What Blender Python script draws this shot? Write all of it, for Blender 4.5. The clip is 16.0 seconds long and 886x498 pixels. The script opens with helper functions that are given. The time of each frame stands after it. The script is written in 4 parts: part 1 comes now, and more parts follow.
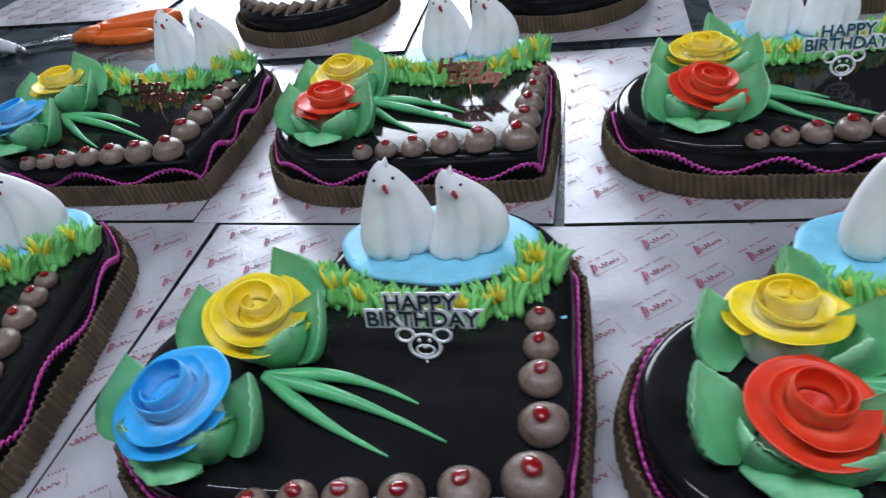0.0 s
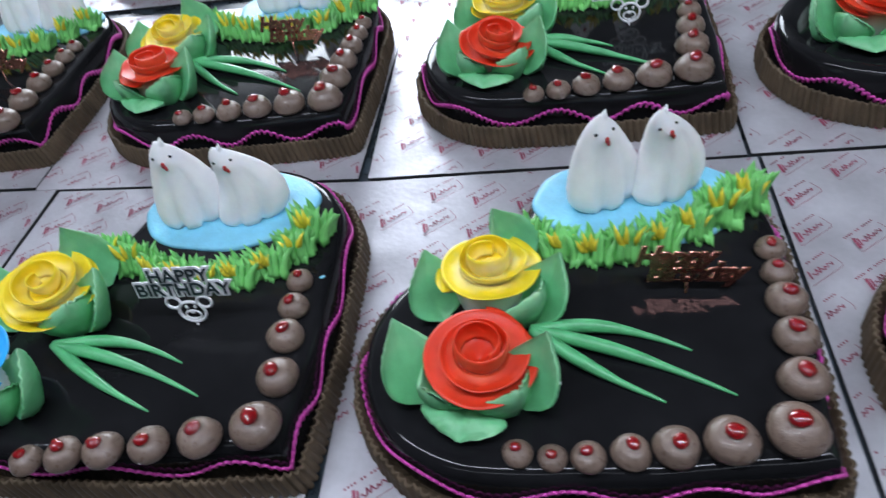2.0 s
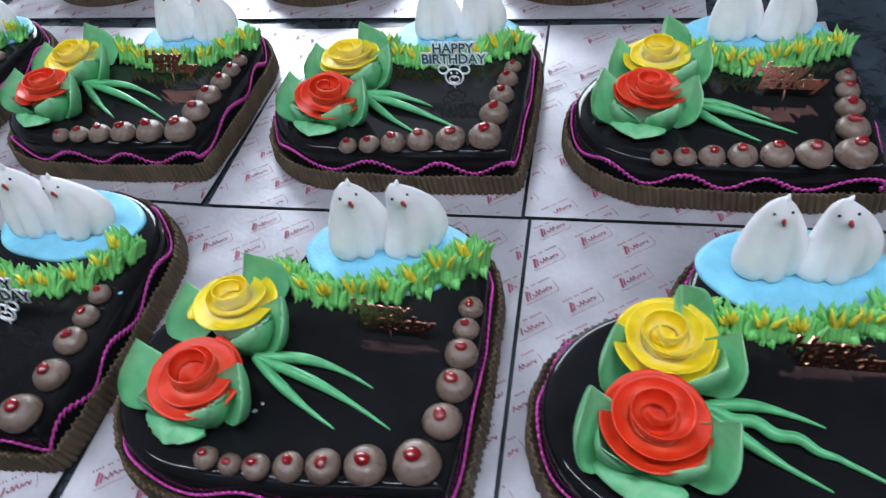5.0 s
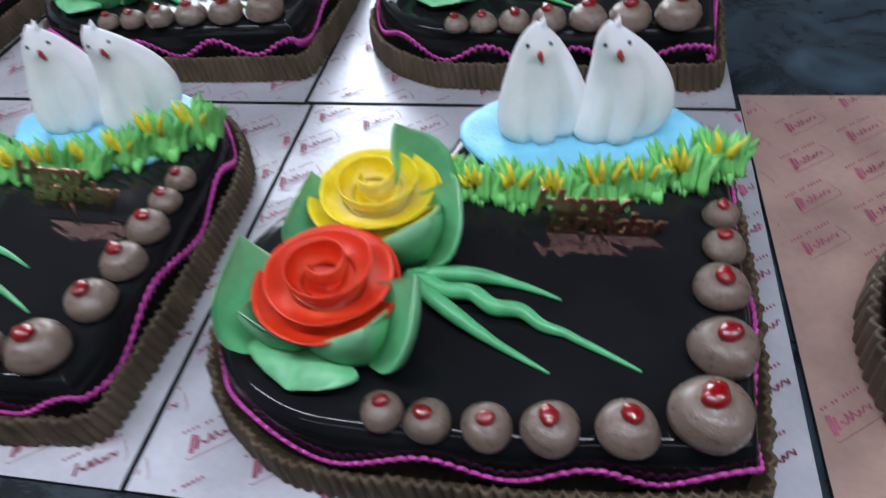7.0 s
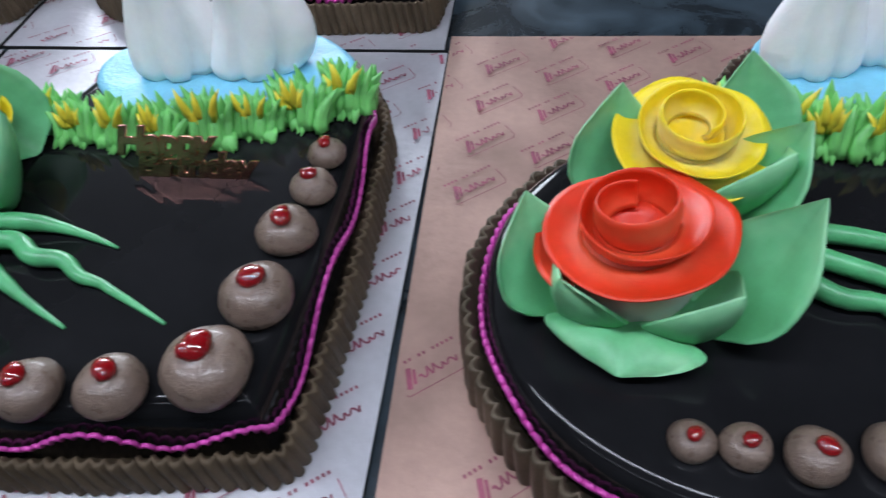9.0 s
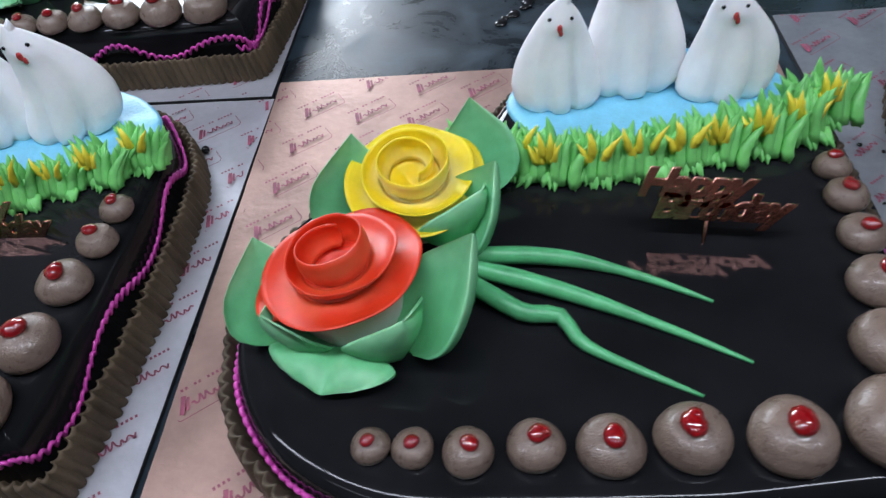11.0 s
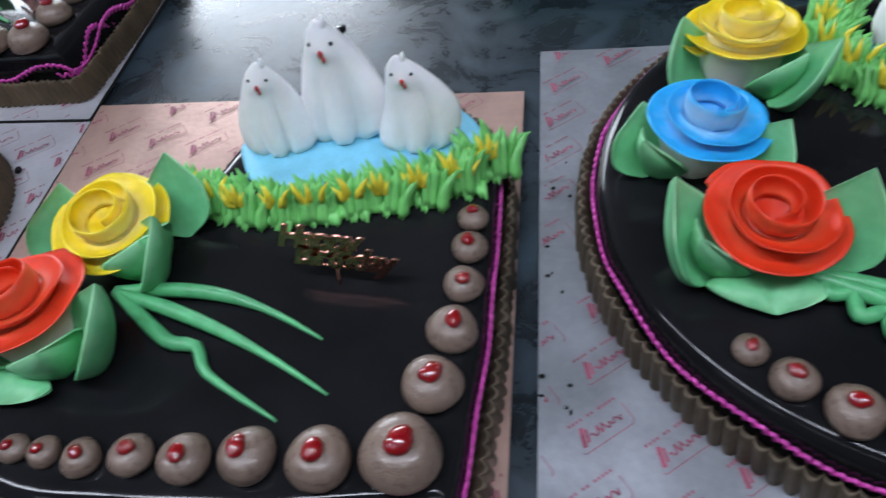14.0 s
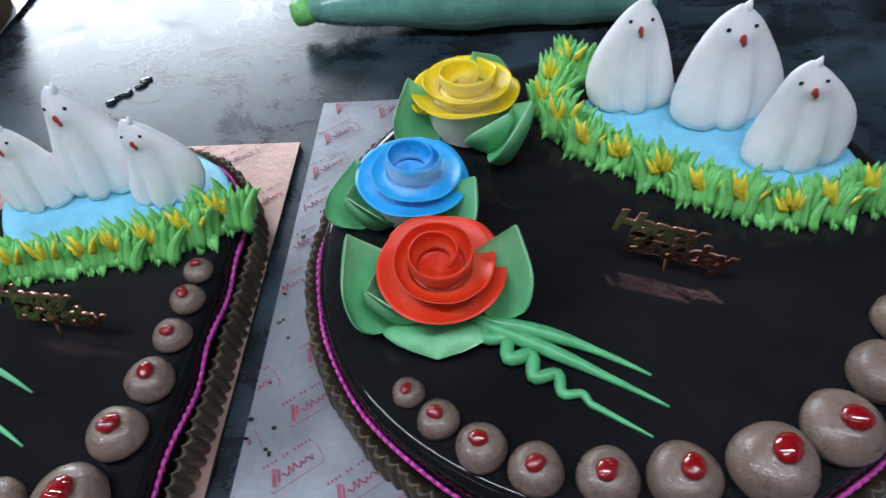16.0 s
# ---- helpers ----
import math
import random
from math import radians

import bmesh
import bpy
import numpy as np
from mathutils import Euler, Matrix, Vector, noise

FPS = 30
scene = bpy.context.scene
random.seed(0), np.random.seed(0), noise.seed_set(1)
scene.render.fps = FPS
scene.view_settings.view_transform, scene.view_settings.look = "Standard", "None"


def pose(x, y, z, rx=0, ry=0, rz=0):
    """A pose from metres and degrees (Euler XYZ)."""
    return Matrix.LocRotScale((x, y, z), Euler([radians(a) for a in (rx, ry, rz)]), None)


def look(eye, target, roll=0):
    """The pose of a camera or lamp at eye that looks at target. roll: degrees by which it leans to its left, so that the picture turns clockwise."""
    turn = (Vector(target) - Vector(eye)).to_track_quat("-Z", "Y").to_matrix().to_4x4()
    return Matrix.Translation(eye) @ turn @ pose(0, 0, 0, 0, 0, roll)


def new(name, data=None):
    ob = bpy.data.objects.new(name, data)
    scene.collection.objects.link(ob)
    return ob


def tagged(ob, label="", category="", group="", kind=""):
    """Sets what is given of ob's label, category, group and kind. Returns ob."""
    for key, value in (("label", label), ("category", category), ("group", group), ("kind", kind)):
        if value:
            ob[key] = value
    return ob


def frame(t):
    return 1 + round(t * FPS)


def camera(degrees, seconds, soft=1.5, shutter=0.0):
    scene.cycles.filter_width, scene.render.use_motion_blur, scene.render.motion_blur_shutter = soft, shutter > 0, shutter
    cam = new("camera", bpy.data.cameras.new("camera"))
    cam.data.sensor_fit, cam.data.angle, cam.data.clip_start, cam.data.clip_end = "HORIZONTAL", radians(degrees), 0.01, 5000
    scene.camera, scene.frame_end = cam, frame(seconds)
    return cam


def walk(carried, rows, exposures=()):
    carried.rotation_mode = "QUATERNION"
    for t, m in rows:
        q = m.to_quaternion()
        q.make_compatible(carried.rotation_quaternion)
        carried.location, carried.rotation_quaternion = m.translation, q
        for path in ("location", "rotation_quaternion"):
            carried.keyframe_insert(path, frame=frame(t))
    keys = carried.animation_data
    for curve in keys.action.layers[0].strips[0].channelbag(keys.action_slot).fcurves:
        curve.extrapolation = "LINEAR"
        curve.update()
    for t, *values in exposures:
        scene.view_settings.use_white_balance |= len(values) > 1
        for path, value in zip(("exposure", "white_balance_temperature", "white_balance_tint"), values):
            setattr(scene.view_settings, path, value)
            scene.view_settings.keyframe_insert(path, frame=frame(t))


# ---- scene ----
cam = camera(65.5, 16.0, soft=1.3, shutter=0.5)
PATH = [
    (0, (0.014, -0.516, 0.392), (-0.422, 0.996, -0.842), -9.6),
    (0.5, (0.066, -0.52, 0.39), (-0.376, 0.994, -0.84), -9.2),
    (1, (0.117, -0.527, 0.401), (-0.309, 0.954, -0.873), -10.5),
    (1.5, (0.142, -0.522, 0.417), (-0.259, 0.912, -0.918), -11.6),
    (2, (0.189, -0.505, 0.438), (-0.19, 0.836, -0.997), -12.5),
    (2.5, (0.231, -0.476, 0.467), (-0.133, 0.717, -1.097), -13.2),
    (3, (0.253, -0.454, 0.512), (-0.106, 0.692, -1.087), -12.2),
    (3.5, (0.287, -0.464, 0.538), (-0.097, 0.712, -1.034), -11.8),
    (3.7, (0.301, -0.462, 0.541), (-0.076, 0.749, -1.005), -11.5),
    (5.8, (0.512, -0.515, 0.44), (0.007, 0.782, -0.997), -10.1),
    (6, (0.529, -0.506, 0.414), (0.021, 0.778, -1.033), -10.8),
    (6.5, (0.568, -0.483, 0.374), (0.103, 0.803, -1.085), -10.2),
    (7, (0.605, -0.458, 0.34), (0.188, 0.863, -1.102), -8.1),
    (7.1, (0.614, -0.461, 0.321), (0.18, 0.902, -1.077), -8.8),
    (7.5, (0.646, -0.441, 0.306), (0.257, 0.872, -1.152), -7.5),
    (8, (0.688, -0.432, 0.294), (0.336, 0.875, -1.178), -6.9),
    (8.5, (0.747, -0.428, 0.283), (0.404, 0.881, -1.189), -7.2),
    (9, (0.794, -0.411, 0.285), (0.499, 0.883, -1.212), -5.5),
    (9.5, (0.805, -0.409, 0.283), (0.628, 0.921, -1.2), -4.4),
    (10, (0.833, -0.417, 0.284), (0.643, 0.916, -1.195), -5.6),
    (10.2, (0.856, -0.418, 0.289), (0.647, 0.91, -1.192), -6.5),
    (12.3, (0.989, -0.404, 0.352), (0.638, 0.864, -1.155), -8.7),
    (12.5, (1.001, -0.403, 0.354), (0.641, 0.848, -1.165), -8.8),
    (13, (1.04, -0.406, 0.365), (0.655, 0.788, -1.192), -10.4),
    (13.5, (1.089, -0.401, 0.373), (0.692, 0.78, -1.191), -10.8),
    (14, (1.151, -0.391, 0.376), (0.77, 0.807, -1.18), -11.4),
    (14.5, (1.204, -0.382, 0.381), (0.844, 0.84, -1.161), -10.4),
    (15, (1.247, -0.377, 0.385), (0.889, 0.848, -1.155), -10.8),
    (15.5, (1.289, -0.372, 0.395), (0.967, 0.879, -1.132), -10.0),
    (16, (1.316, -0.374, 0.395), (1.032, 0.88, -1.137), -8.9),
]
walk(cam, [(t, look(eye, target, roll)) for t, eye, target, roll in PATH], [(0.0, 0.0), (1.0, 0.08), (3.0, 0.18), (16.0, 0.24)])

# ---- light: a cool window in the far wall and fluorescent tubes under the ceiling, two of them added fill ----
WINDOW_W, TUBE_W = 132.0, 13.8
world = bpy.data.worlds.new("world")
world.use_nodes = True
sky = world.node_tree.nodes.new("ShaderNodeTexSky")
sky.sky_type, sky.sun_disc = "NISHITA", False
sky.sun_elevation, sky.sun_rotation = radians(40), radians(200)
world.node_tree.links.new(sky.outputs[0], world.node_tree.nodes["Background"].inputs[0])
world.node_tree.nodes["Background"].inputs[1].default_value = 0.1
scene.world = world


def area_lamp(name, m, sx, sy, watts, colour):
    data = bpy.data.lights.new(name, "AREA")
    data.shape, data.size, data.size_y, data.energy, data.color = "RECTANGLE", sx, sy, watts, colour
    ob = new(name, data)
    ob.matrix_world = m
    return ob


area_lamp("window_daylight", look((-1.30, 3.3, 1.36), (-0.8, 0, 0.2)), 2.4, 1.0, WINDOW_W, (0.81, 0.89, 1.0))
# The last two, behind the camera, are weak fill added for front faces.
TUBES = [(-1.0, -0.50, 1.40), (0.45, -0.50, 1.40), (1.9, -0.50, 1.40), (-0.3, -1.6, 0.2), (1.3, -1.6, 0.2)]
for tx, ty, share in TUBES:
    area_lamp("unseen_tube_light", pose(tx, ty, 1.93), 1.4, 0.12, TUBE_W * share, (0.78, 0.85, 1.0))


# ---- materials ----
def material(name, colour, rough=0.5, metal=0.0, vary=0.15, scale=60.0, fine=600.0, bump=0.15, coat=0.0, spec=0.5,
             dark=None, sss=0.0, rough_vary=0.1, per_object=0.0, trans=0.0):
    """A surface with colour variation at two scales, uneven gloss and fine relief."""
    m = bpy.data.materials.new(name)
    m.use_nodes = True
    nt = m.node_tree
    b = nt.nodes["Principled BSDF"]
    link = nt.links.new
    tc = nt.nodes.new("ShaderNodeTexCoord")
    big = nt.nodes.new("ShaderNodeTexNoise")
    big.inputs["Scale"].default_value, big.inputs["Detail"].default_value = scale, 5
    small = nt.nodes.new("ShaderNodeTexNoise")
    small.inputs["Scale"].default_value, small.inputs["Detail"].default_value = fine, 3
    link(tc.outputs["Object"], big.inputs["Vector"])
    link(tc.outputs["Object"], small.inputs["Vector"])
    ramp = nt.nodes.new("ShaderNodeValToRGB")
    d = dark or tuple(c * (1 - 2 * vary) for c in colour)
    ramp.color_ramp.elements[0].color = (*d, 1)
    ramp.color_ramp.elements[1].color = (*[min(1, c * (1 + vary)) for c in colour], 1)
    ramp.color_ramp.elements[0].position, ramp.color_ramp.elements[1].position = 0.3, 0.7
    link(big.outputs["Fac"], ramp.inputs["Fac"])
    out = ramp.outputs["Color"]
    mix = nt.nodes.new("ShaderNodeMix")
    mix.data_type, mix.blend_type = "RGBA", "MULTIPLY"
    mix.inputs["Factor"].default_value = min(1, vary * 1.5)
    link(out, mix.inputs["A"])
    link(small.outputs["Fac"], mix.inputs["B"])
    out = mix.outputs["Result"]
    if per_object:
        info = nt.nodes.new("ShaderNodeObjectInfo")
        rng = nt.nodes.new("ShaderNodeMapRange")
        rng.inputs["To Min"].default_value, rng.inputs["To Max"].default_value = 1 - per_object, 1 + per_object
        hsv = nt.nodes.new("ShaderNodeHueSaturation")
        link(info.outputs["Random"], rng.inputs["Value"])
        link(rng.outputs["Result"], hsv.inputs["Value"])
        link(out, hsv.inputs["Color"])
        out = hsv.outputs["Color"]
    link(out, b.inputs["Base Color"])
    rr = nt.nodes.new("ShaderNodeMapRange")
    rr.inputs["To Min"].default_value, rr.inputs["To Max"].default_value = max(0.02, rough - rough_vary), min(1, rough + rough_vary)
    link(big.outputs["Fac"], rr.inputs["Value"])
    link(rr.outputs["Result"], b.inputs["Roughness"])
    b.inputs["Metallic"].default_value = metal
    b.inputs["Specular IOR Level"].default_value = spec
    b.inputs["Coat Weight"].default_value = coat
    b.inputs["Coat Roughness"].default_value = 0.08
    b.inputs["Transmission Weight"].default_value = trans
    if sss:
        b.inputs["Subsurface Weight"].default_value = sss
        b.inputs["Subsurface Radius"].default_value = (1.0, 0.7, 0.5)
        b.inputs["Subsurface Scale"].default_value = 0.004
    if bump:
        bp = nt.nodes.new("ShaderNodeBump")
        bp.inputs["Strength"].default_value, bp.inputs["Distance"].default_value = bump, 0.001
        add = nt.nodes.new("ShaderNodeMath")
        add.operation = "ADD"
        link(big.outputs["Fac"], add.inputs[0])
        link(small.outputs["Fac"], add.inputs[1])
        link(add.outputs[0], bp.inputs["Height"])
        link(bp.outputs["Normal"], b.inputs["Normal"])
    return m


def sprayed(name, rim, pale, rough=0.46):
    """Whipped cream that was airbrushed from above: the mesh attribute 'spray' says how much colour it caught."""
    m = material(name, rim, rough, vary=0.06, scale=90, fine=700, bump=0.12, sss=0.2, coat=0.03)
    nt = m.node_tree
    b = nt.nodes["Principled BSDF"]
    src = b.inputs["Base Color"].links[0].from_socket
    at = nt.nodes.new("ShaderNodeAttribute")
    at.attribute_name = "spray"
    n = nt.nodes.new("ShaderNodeTexNoise")
    n.inputs["Scale"].default_value = 55
    tc = nt.nodes.new("ShaderNodeTexCoord")
    nt.links.new(tc.outputs["Object"], n.inputs["Vector"])
    ma = nt.nodes.new("ShaderNodeMath")
    ma.operation = "MULTIPLY_ADD"
    ma.inputs[1].default_value = 0.5
    nt.links.new(n.outputs["Fac"], ma.inputs[0])
    nt.links.new(at.outputs["Fac"], ma.inputs[2])
    mr = nt.nodes.new("ShaderNodeMapRange")
    mr.inputs["From Min"].default_value, mr.inputs["From Max"].default_value = 0.50, 1.12
    nt.links.new(ma.outputs[0], mr.inputs["Value"])
    mix = nt.nodes.new("ShaderNodeMix")
    mix.data_type = "RGBA"
    mix.inputs["A"].default_value = (*pale, 1)
    nt.links.new(mr.outputs["Result"], mix.inputs["Factor"])
    nt.links.new(src, mix.inputs["B"])
    bare = nt.nodes.new("ShaderNodeMapRange")
    bare.inputs["From Min"].default_value, bare.inputs["From Max"].default_value = 0.10, 0.34
    nt.links.new(at.outputs["Fac"], bare.inputs["Value"])
    cream = nt.nodes.new("ShaderNodeMix")
    cream.data_type = "RGBA"
    cream.inputs["A"].default_value = (0.84, 0.78, 0.76, 1)
    nt.links.new(bare.outputs["Result"], cream.inputs["Factor"])
    nt.links.new(mix.outputs["Result"], cream.inputs["B"])
    nt.links.new(cream.outputs["Result"], b.inputs["Base Color"])
    return m


GLAZE = material("chocolate_glaze", (0.0118, 0.0118, 0.0132), 0.085, vary=0.2, scale=14, fine=90, bump=0.05, rough_vary=0.03, spec=0.20)
CRIMP = material("chocolate_cream_border", (0.115, 0.083, 0.053), 0.55, vary=0.18, scale=40, fine=500, bump=0.25, spec=0.15)
BRONZE = material("bronze_foil_band", (0.120, 0.092, 0.064), 0.42, metal=0.35, vary=0.2, scale=40, fine=500, bump=0.2, spec=0.2)
DOLLOP = material("chocolate_cream", (0.196, 0.137, 0.106), 0.30, vary=0.09, scale=3.0, fine=14, bump=0.5, coat=0.18, per_object=0.08)
GEL = material("red_gel", (0.46, 0.005, 0.010), 0.05, vary=0.1, scale=200, fine=900, bump=0.0, coat=1.0, trans=0.45)
PINK = material("pink_piping", (0.66, 0.075, 0.42), 0.4, vary=0.08, scale=120, bump=0.1)
POND = material("blue_cream", (0.22, 0.60, 0.80), 0.42, vary=0.08, scale=50, fine=400, bump=0.5, sss=0.1)
WHITE = material("white_cream", (0.89, 0.88, 0.89), 0.5, vary=0.03, scale=60, fine=500, bump=0.25, sss=0.15)
EYE_BLACK = material("black_gel", (0.01, 0.01, 0.012), 0.12, vary=0.1, bump=0)
BEAK_RED = material("beak_gel", (0.62, 0.05, 0.055), 0.15, vary=0.15, scale=300, bump=0, coat=0.6)
LEAF = sprayed("leaf_cream", (0.155, 0.53, 0.24), (0.44, 0.76, 0.46))
STEM = material("stem_cream", (0.11, 0.49, 0.20), 0.38, vary=0.12, scale=80, fine=500, bump=0.2, coat=0.15, sss=0.1)
GRASS = material("grass_cream", (0.20, 0.62, 0.165), 0.42, vary=0.12, scale=120, fine=600, bump=0.15, sss=0.1, per_object=0.1)
YELLOW_TIP = material("yellow_cream", (0.90, 0.76, 0.06), 0.42, vary=0.1, scale=150, bump=0.1)
ROSE = {
    "red": sprayed("red_sprayed_cream", (0.72, 0.036, 0.007), (0.80, 0.20, 0.08)),
    "yellow": sprayed("yellow_sprayed_cream", (0.88, 0.66, 0.015), (0.87, 0.83, 0.58)),
    "blue": sprayed("blue_sprayed_cream", (0.02, 0.38, 0.80), (0.66, 0.82, 0.90)),
}
SILVER = material("silver_foil_card", (0.64, 0.63, 0.675), 0.36, metal=0.52, vary=0.1, scale=16, fine=180, bump=0.28, rough_vary=0.14)
# Darker copy of SILVER: the dark ceiling's reflection is put into its colour.
SHADED_SILVER = material("shaded_silver_card", (0.36, 0.375, 0.41), 0.40, metal=0.5, vary=0.16, scale=16, fine=180, bump=0.28, rough_vary=0.12)
COPPER = material("copper_foil_card", (0.56, 0.365, 0.305), 0.38, metal=0.5, vary=0.12, scale=16, fine=180, bump=0.28, rough_vary=0.12)
CARD_EDGE = material("dark_card_edge", (0.02, 0.02, 0.022), 0.7, vary=0.2, bump=0.2)
PRINT = material("red_print", (0.40, 0.10, 0.16), 0.5, vary=0.25, scale=90, fine=900, bump=0.0)
GOLD = material("gold_plastic", (0.74, 0.32, 0.25), 0.22, metal=1.0, vary=0.15, scale=150, bump=0.1)
PLATE = material("white_plastic", (0.82, 0.82, 0.84), 0.3, vary=0.03, bump=0)
INK = material("dark_ink", (0.015, 0.03, 0.035), 0.35, vary=0.1, bump=0)
INK_TEAL = material("teal_ink", (0.01, 0.10, 0.13), 0.35, vary=0.1, bump=0)
GRANITE = material("black_granite", (0.020, 0.027, 0.034), 0.24, vary=0.45, scale=11, fine=130, bump=0.06, rough_vary=0.09, spec=0.6)


def dusty(m, dust, scale, amount):
    """Lay a patchy film of dust and wiped streaks over a material."""
    nt = m.node_tree
    b = nt.nodes["Principled BSDF"]
    src, rsrc = b.inputs["Base Color"].links[0].from_socket, b.inputs["Roughness"].links[0].from_socket
    tc, mp = nt.nodes.new("ShaderNodeTexCoord"), nt.nodes.new("ShaderNodeMapping")
    mp.inputs["Scale"].default_value, mp.inputs["Rotation"].default_value = (1.0, 1.3, 1.0), (0, 0, 0.6)
    n = nt.nodes.new("ShaderNodeTexNoise")
    n.inputs["Scale"].default_value, n.inputs["Detail"].default_value, n.inputs["Roughness"].default_value, n.inputs["Distortion"].default_value = scale, 9, 0.72, 0.8
    mr, mix, add = nt.nodes.new("ShaderNodeMapRange"), nt.nodes.new("ShaderNodeMix"), nt.nodes.new("ShaderNodeMath")
    mr.inputs["From Min"].default_value, mr.inputs["From Max"].default_value, mr.inputs["To Max"].default_value = 0.42, 0.72, amount
    mix.data_type, add.operation = "RGBA", "MULTIPLY_ADD"
    mix.inputs["B"].default_value = (*dust, 1)
    add.inputs[1].default_value = 0.35
    nt.links.new(tc.outputs["Object"], mp.inputs["Vector"])
    nt.links.new(mp.outputs["Vector"], n.inputs["Vector"])
    nt.links.new(n.outputs["Fac"], mr.inputs["Value"])
    nt.links.new(mr.outputs["Result"], mix.inputs["Factor"])
    nt.links.new(src, mix.inputs["A"])
    nt.links.new(mix.outputs["Result"], b.inputs["Base Color"])
    nt.links.new(mr.outputs["Result"], add.inputs[0])
    nt.links.new(rsrc, add.inputs[2])
    nt.links.new(add.outputs[0], b.inputs["Roughness"])


dusty(GRANITE, (0.055, 0.092, 0.125), 12.0, 0.65)
FLOOR_M = material("floor_tiles", (0.06, 0.075, 0.07), 0.4, vary=0.2, scale=3, fine=60, bump=0.1)
WALL_M = material("wall_paint", (0.48, 0.50, 0.52), 0.7, vary=0.08, scale=2, fine=80, bump=0.1)
# WALL_M darkened: the unlit side behind the camera is put into the colour.
SHADED_WALL = material("shaded_wall_paint", (0.10, 0.11, 0.115), 0.7, vary=0.08, scale=2, fine=80, bump=0.1)
CEIL_M = material("ceiling_paint", (0.24, 0.24, 0.25), 0.8, vary=0.08, scale=2, fine=80, bump=0.1)
WOOD_W = material("white_frame_paint", (0.75, 0.75, 0.75), 0.4, vary=0.05, bump=0.1)
ORANGE = material("orange_plastic", (0.85, 0.17, 0.03), 0.3, vary=0.08, scale=50, bump=0.1)
STEEL = material("brushed_steel", (0.55, 0.56, 0.58), 0.28, metal=1.0, vary=0.1, scale=80, bump=0.15)
BAG_GREEN = material("green_bag_film", (0.16, 0.42, 0.33), 0.2, vary=0.15, scale=25, fine=200, bump=0.35, coat=0.7)
BAG_WHITE = material("white_bag_film", (0.72, 0.72, 0.76), 0.3, vary=0.08, scale=25, bump=0.3, coat=0.4)


# ---- mesh helpers ----
def mesh(name, verts, faces, mats, smooth=True, spray=None, index=None):
    me = bpy.data.meshes.new(name)
    me.from_pydata([tuple(map(float, v)) for v in verts], [], faces)
    for m in mats if isinstance(mats, (list, tuple)) else [mats]:
        me.materials.append(m)
    if smooth:
        me.polygons.foreach_set("use_smooth", [True] * len(me.polygons))
    if index is not None:
        me.polygons.foreach_set("material_index", index)
    if spray is not None:
        at = me.attributes.new("spray", "FLOAT", "POINT")
        at.data.foreach_set("value", [float(s) for s in spray])
    me.validate()
    me.update()
    return me


def part(name, me, parent, m=None, label=""):
    ob = new(name, me)
    ob.parent = parent
    if m is not None:
        ob.matrix_basis = m
    return tagged(ob, label)


def empty(name, m, label, category, group="", kind=""):
    ob = new(name)
    ob.empty_display_size = 0.02
    ob.matrix_basis = m
    return tagged(ob, label, category, group, kind)


def box(x0, y0, z0, x1, y1, z1, bevel=0.0):
    """Vertices and faces of a box, its upper and side edges chamfered by bevel."""
    bm = bmesh.new()
    bmesh.ops.create_cube(bm, size=1, matrix=Matrix.LocRotScale(((x0 + x1) / 2, (y0 + y1) / 2, (z0 + z1) / 2), None, (x1 - x0, y1 - y0, z1 - z0)))
    if bevel:
        bmesh.ops.bevel(bm, geom=bm.edges[:], offset=bevel, segments=2, affect="EDGES")
    bm.verts.index_update()
    out = [v.co.copy() for v in bm.verts], [[v.index for v in f.verts] for f in bm.faces]
    bm.free()
    return out


def join(*pieces):
    verts, faces = [], []
    for v, f in pieces:
        o = len(verts)
        verts += list(v)
        faces += [[i + o for i in q] for q in f]
    return verts, faces


def tube(path, radii, sides=8, closed=False):
    """A round tube along a path."""
    p = np.asarray(path, float)
    n = len(p)
    t = np.roll(p, -1, 0) - np.roll(p, 1, 0) if closed else np.gradient(p, axis=0)
    t /= np.linalg.norm(t, axis=1)[:, None] + 1e-12
    ref = np.where(np.abs(t[:, 2:3]) > 0.9, [[1.0, 0, 0]], [[0, 0, 1.0]])
    a = np.cross(t, ref)
    a /= np.linalg.norm(a, axis=1)[:, None] + 1e-12
    for i in range(1, n):
        a[i] = a[i - 1] - t[i] * np.dot(a[i - 1], t[i])
        a[i] /= np.linalg.norm(a[i]) + 1e-12
    b = np.cross(t, a)
    r = np.broadcast_to(np.asarray(radii, float), (n,))
    ang = np.arange(sides) * 2 * math.pi / sides
    v = (p[:, None] + r[:, None, None] * (np.cos(ang)[None, :, None] * a[:, None] + np.sin(ang)[None, :, None] * b[:, None])).reshape(-1, 3)
    f = [[i * sides + j, i * sides + (j + 1) % sides, (i + 1) % n * sides + (j + 1) % sides, (i + 1) % n * sides + j]
         for i in range(n if closed else n - 1) for j in range(sides)]
    if not closed:
        f += [list(range(sides))[::-1], list(range((n - 1) * sides, n * sides))]
    return list(v), f


def lathe(profile, sides=20, wobble=None):
    """Turn (radius, z) pairs round the z axis; wobble(angle, z) scales the radius."""
    v, f = [], []
    for r, z in profile:
        for j in range(sides):
            a = 2 * math.pi * j / sides
            k = r * (wobble(a, z) if wobble else 1)
            v.append((k * math.cos(a), k * math.sin(a), z))
    n = len(profile)
    f = [[i * sides + j, i * sides + (j + 1) % sides, (i + 1) * sides + (j + 1) % sides, (i + 1) * sides + j] for i in range(n - 1) for j in range(sides)]
    f += [list(range(sides))[::-1], list(range((n - 1) * sides, n * sides))]
    return v, f


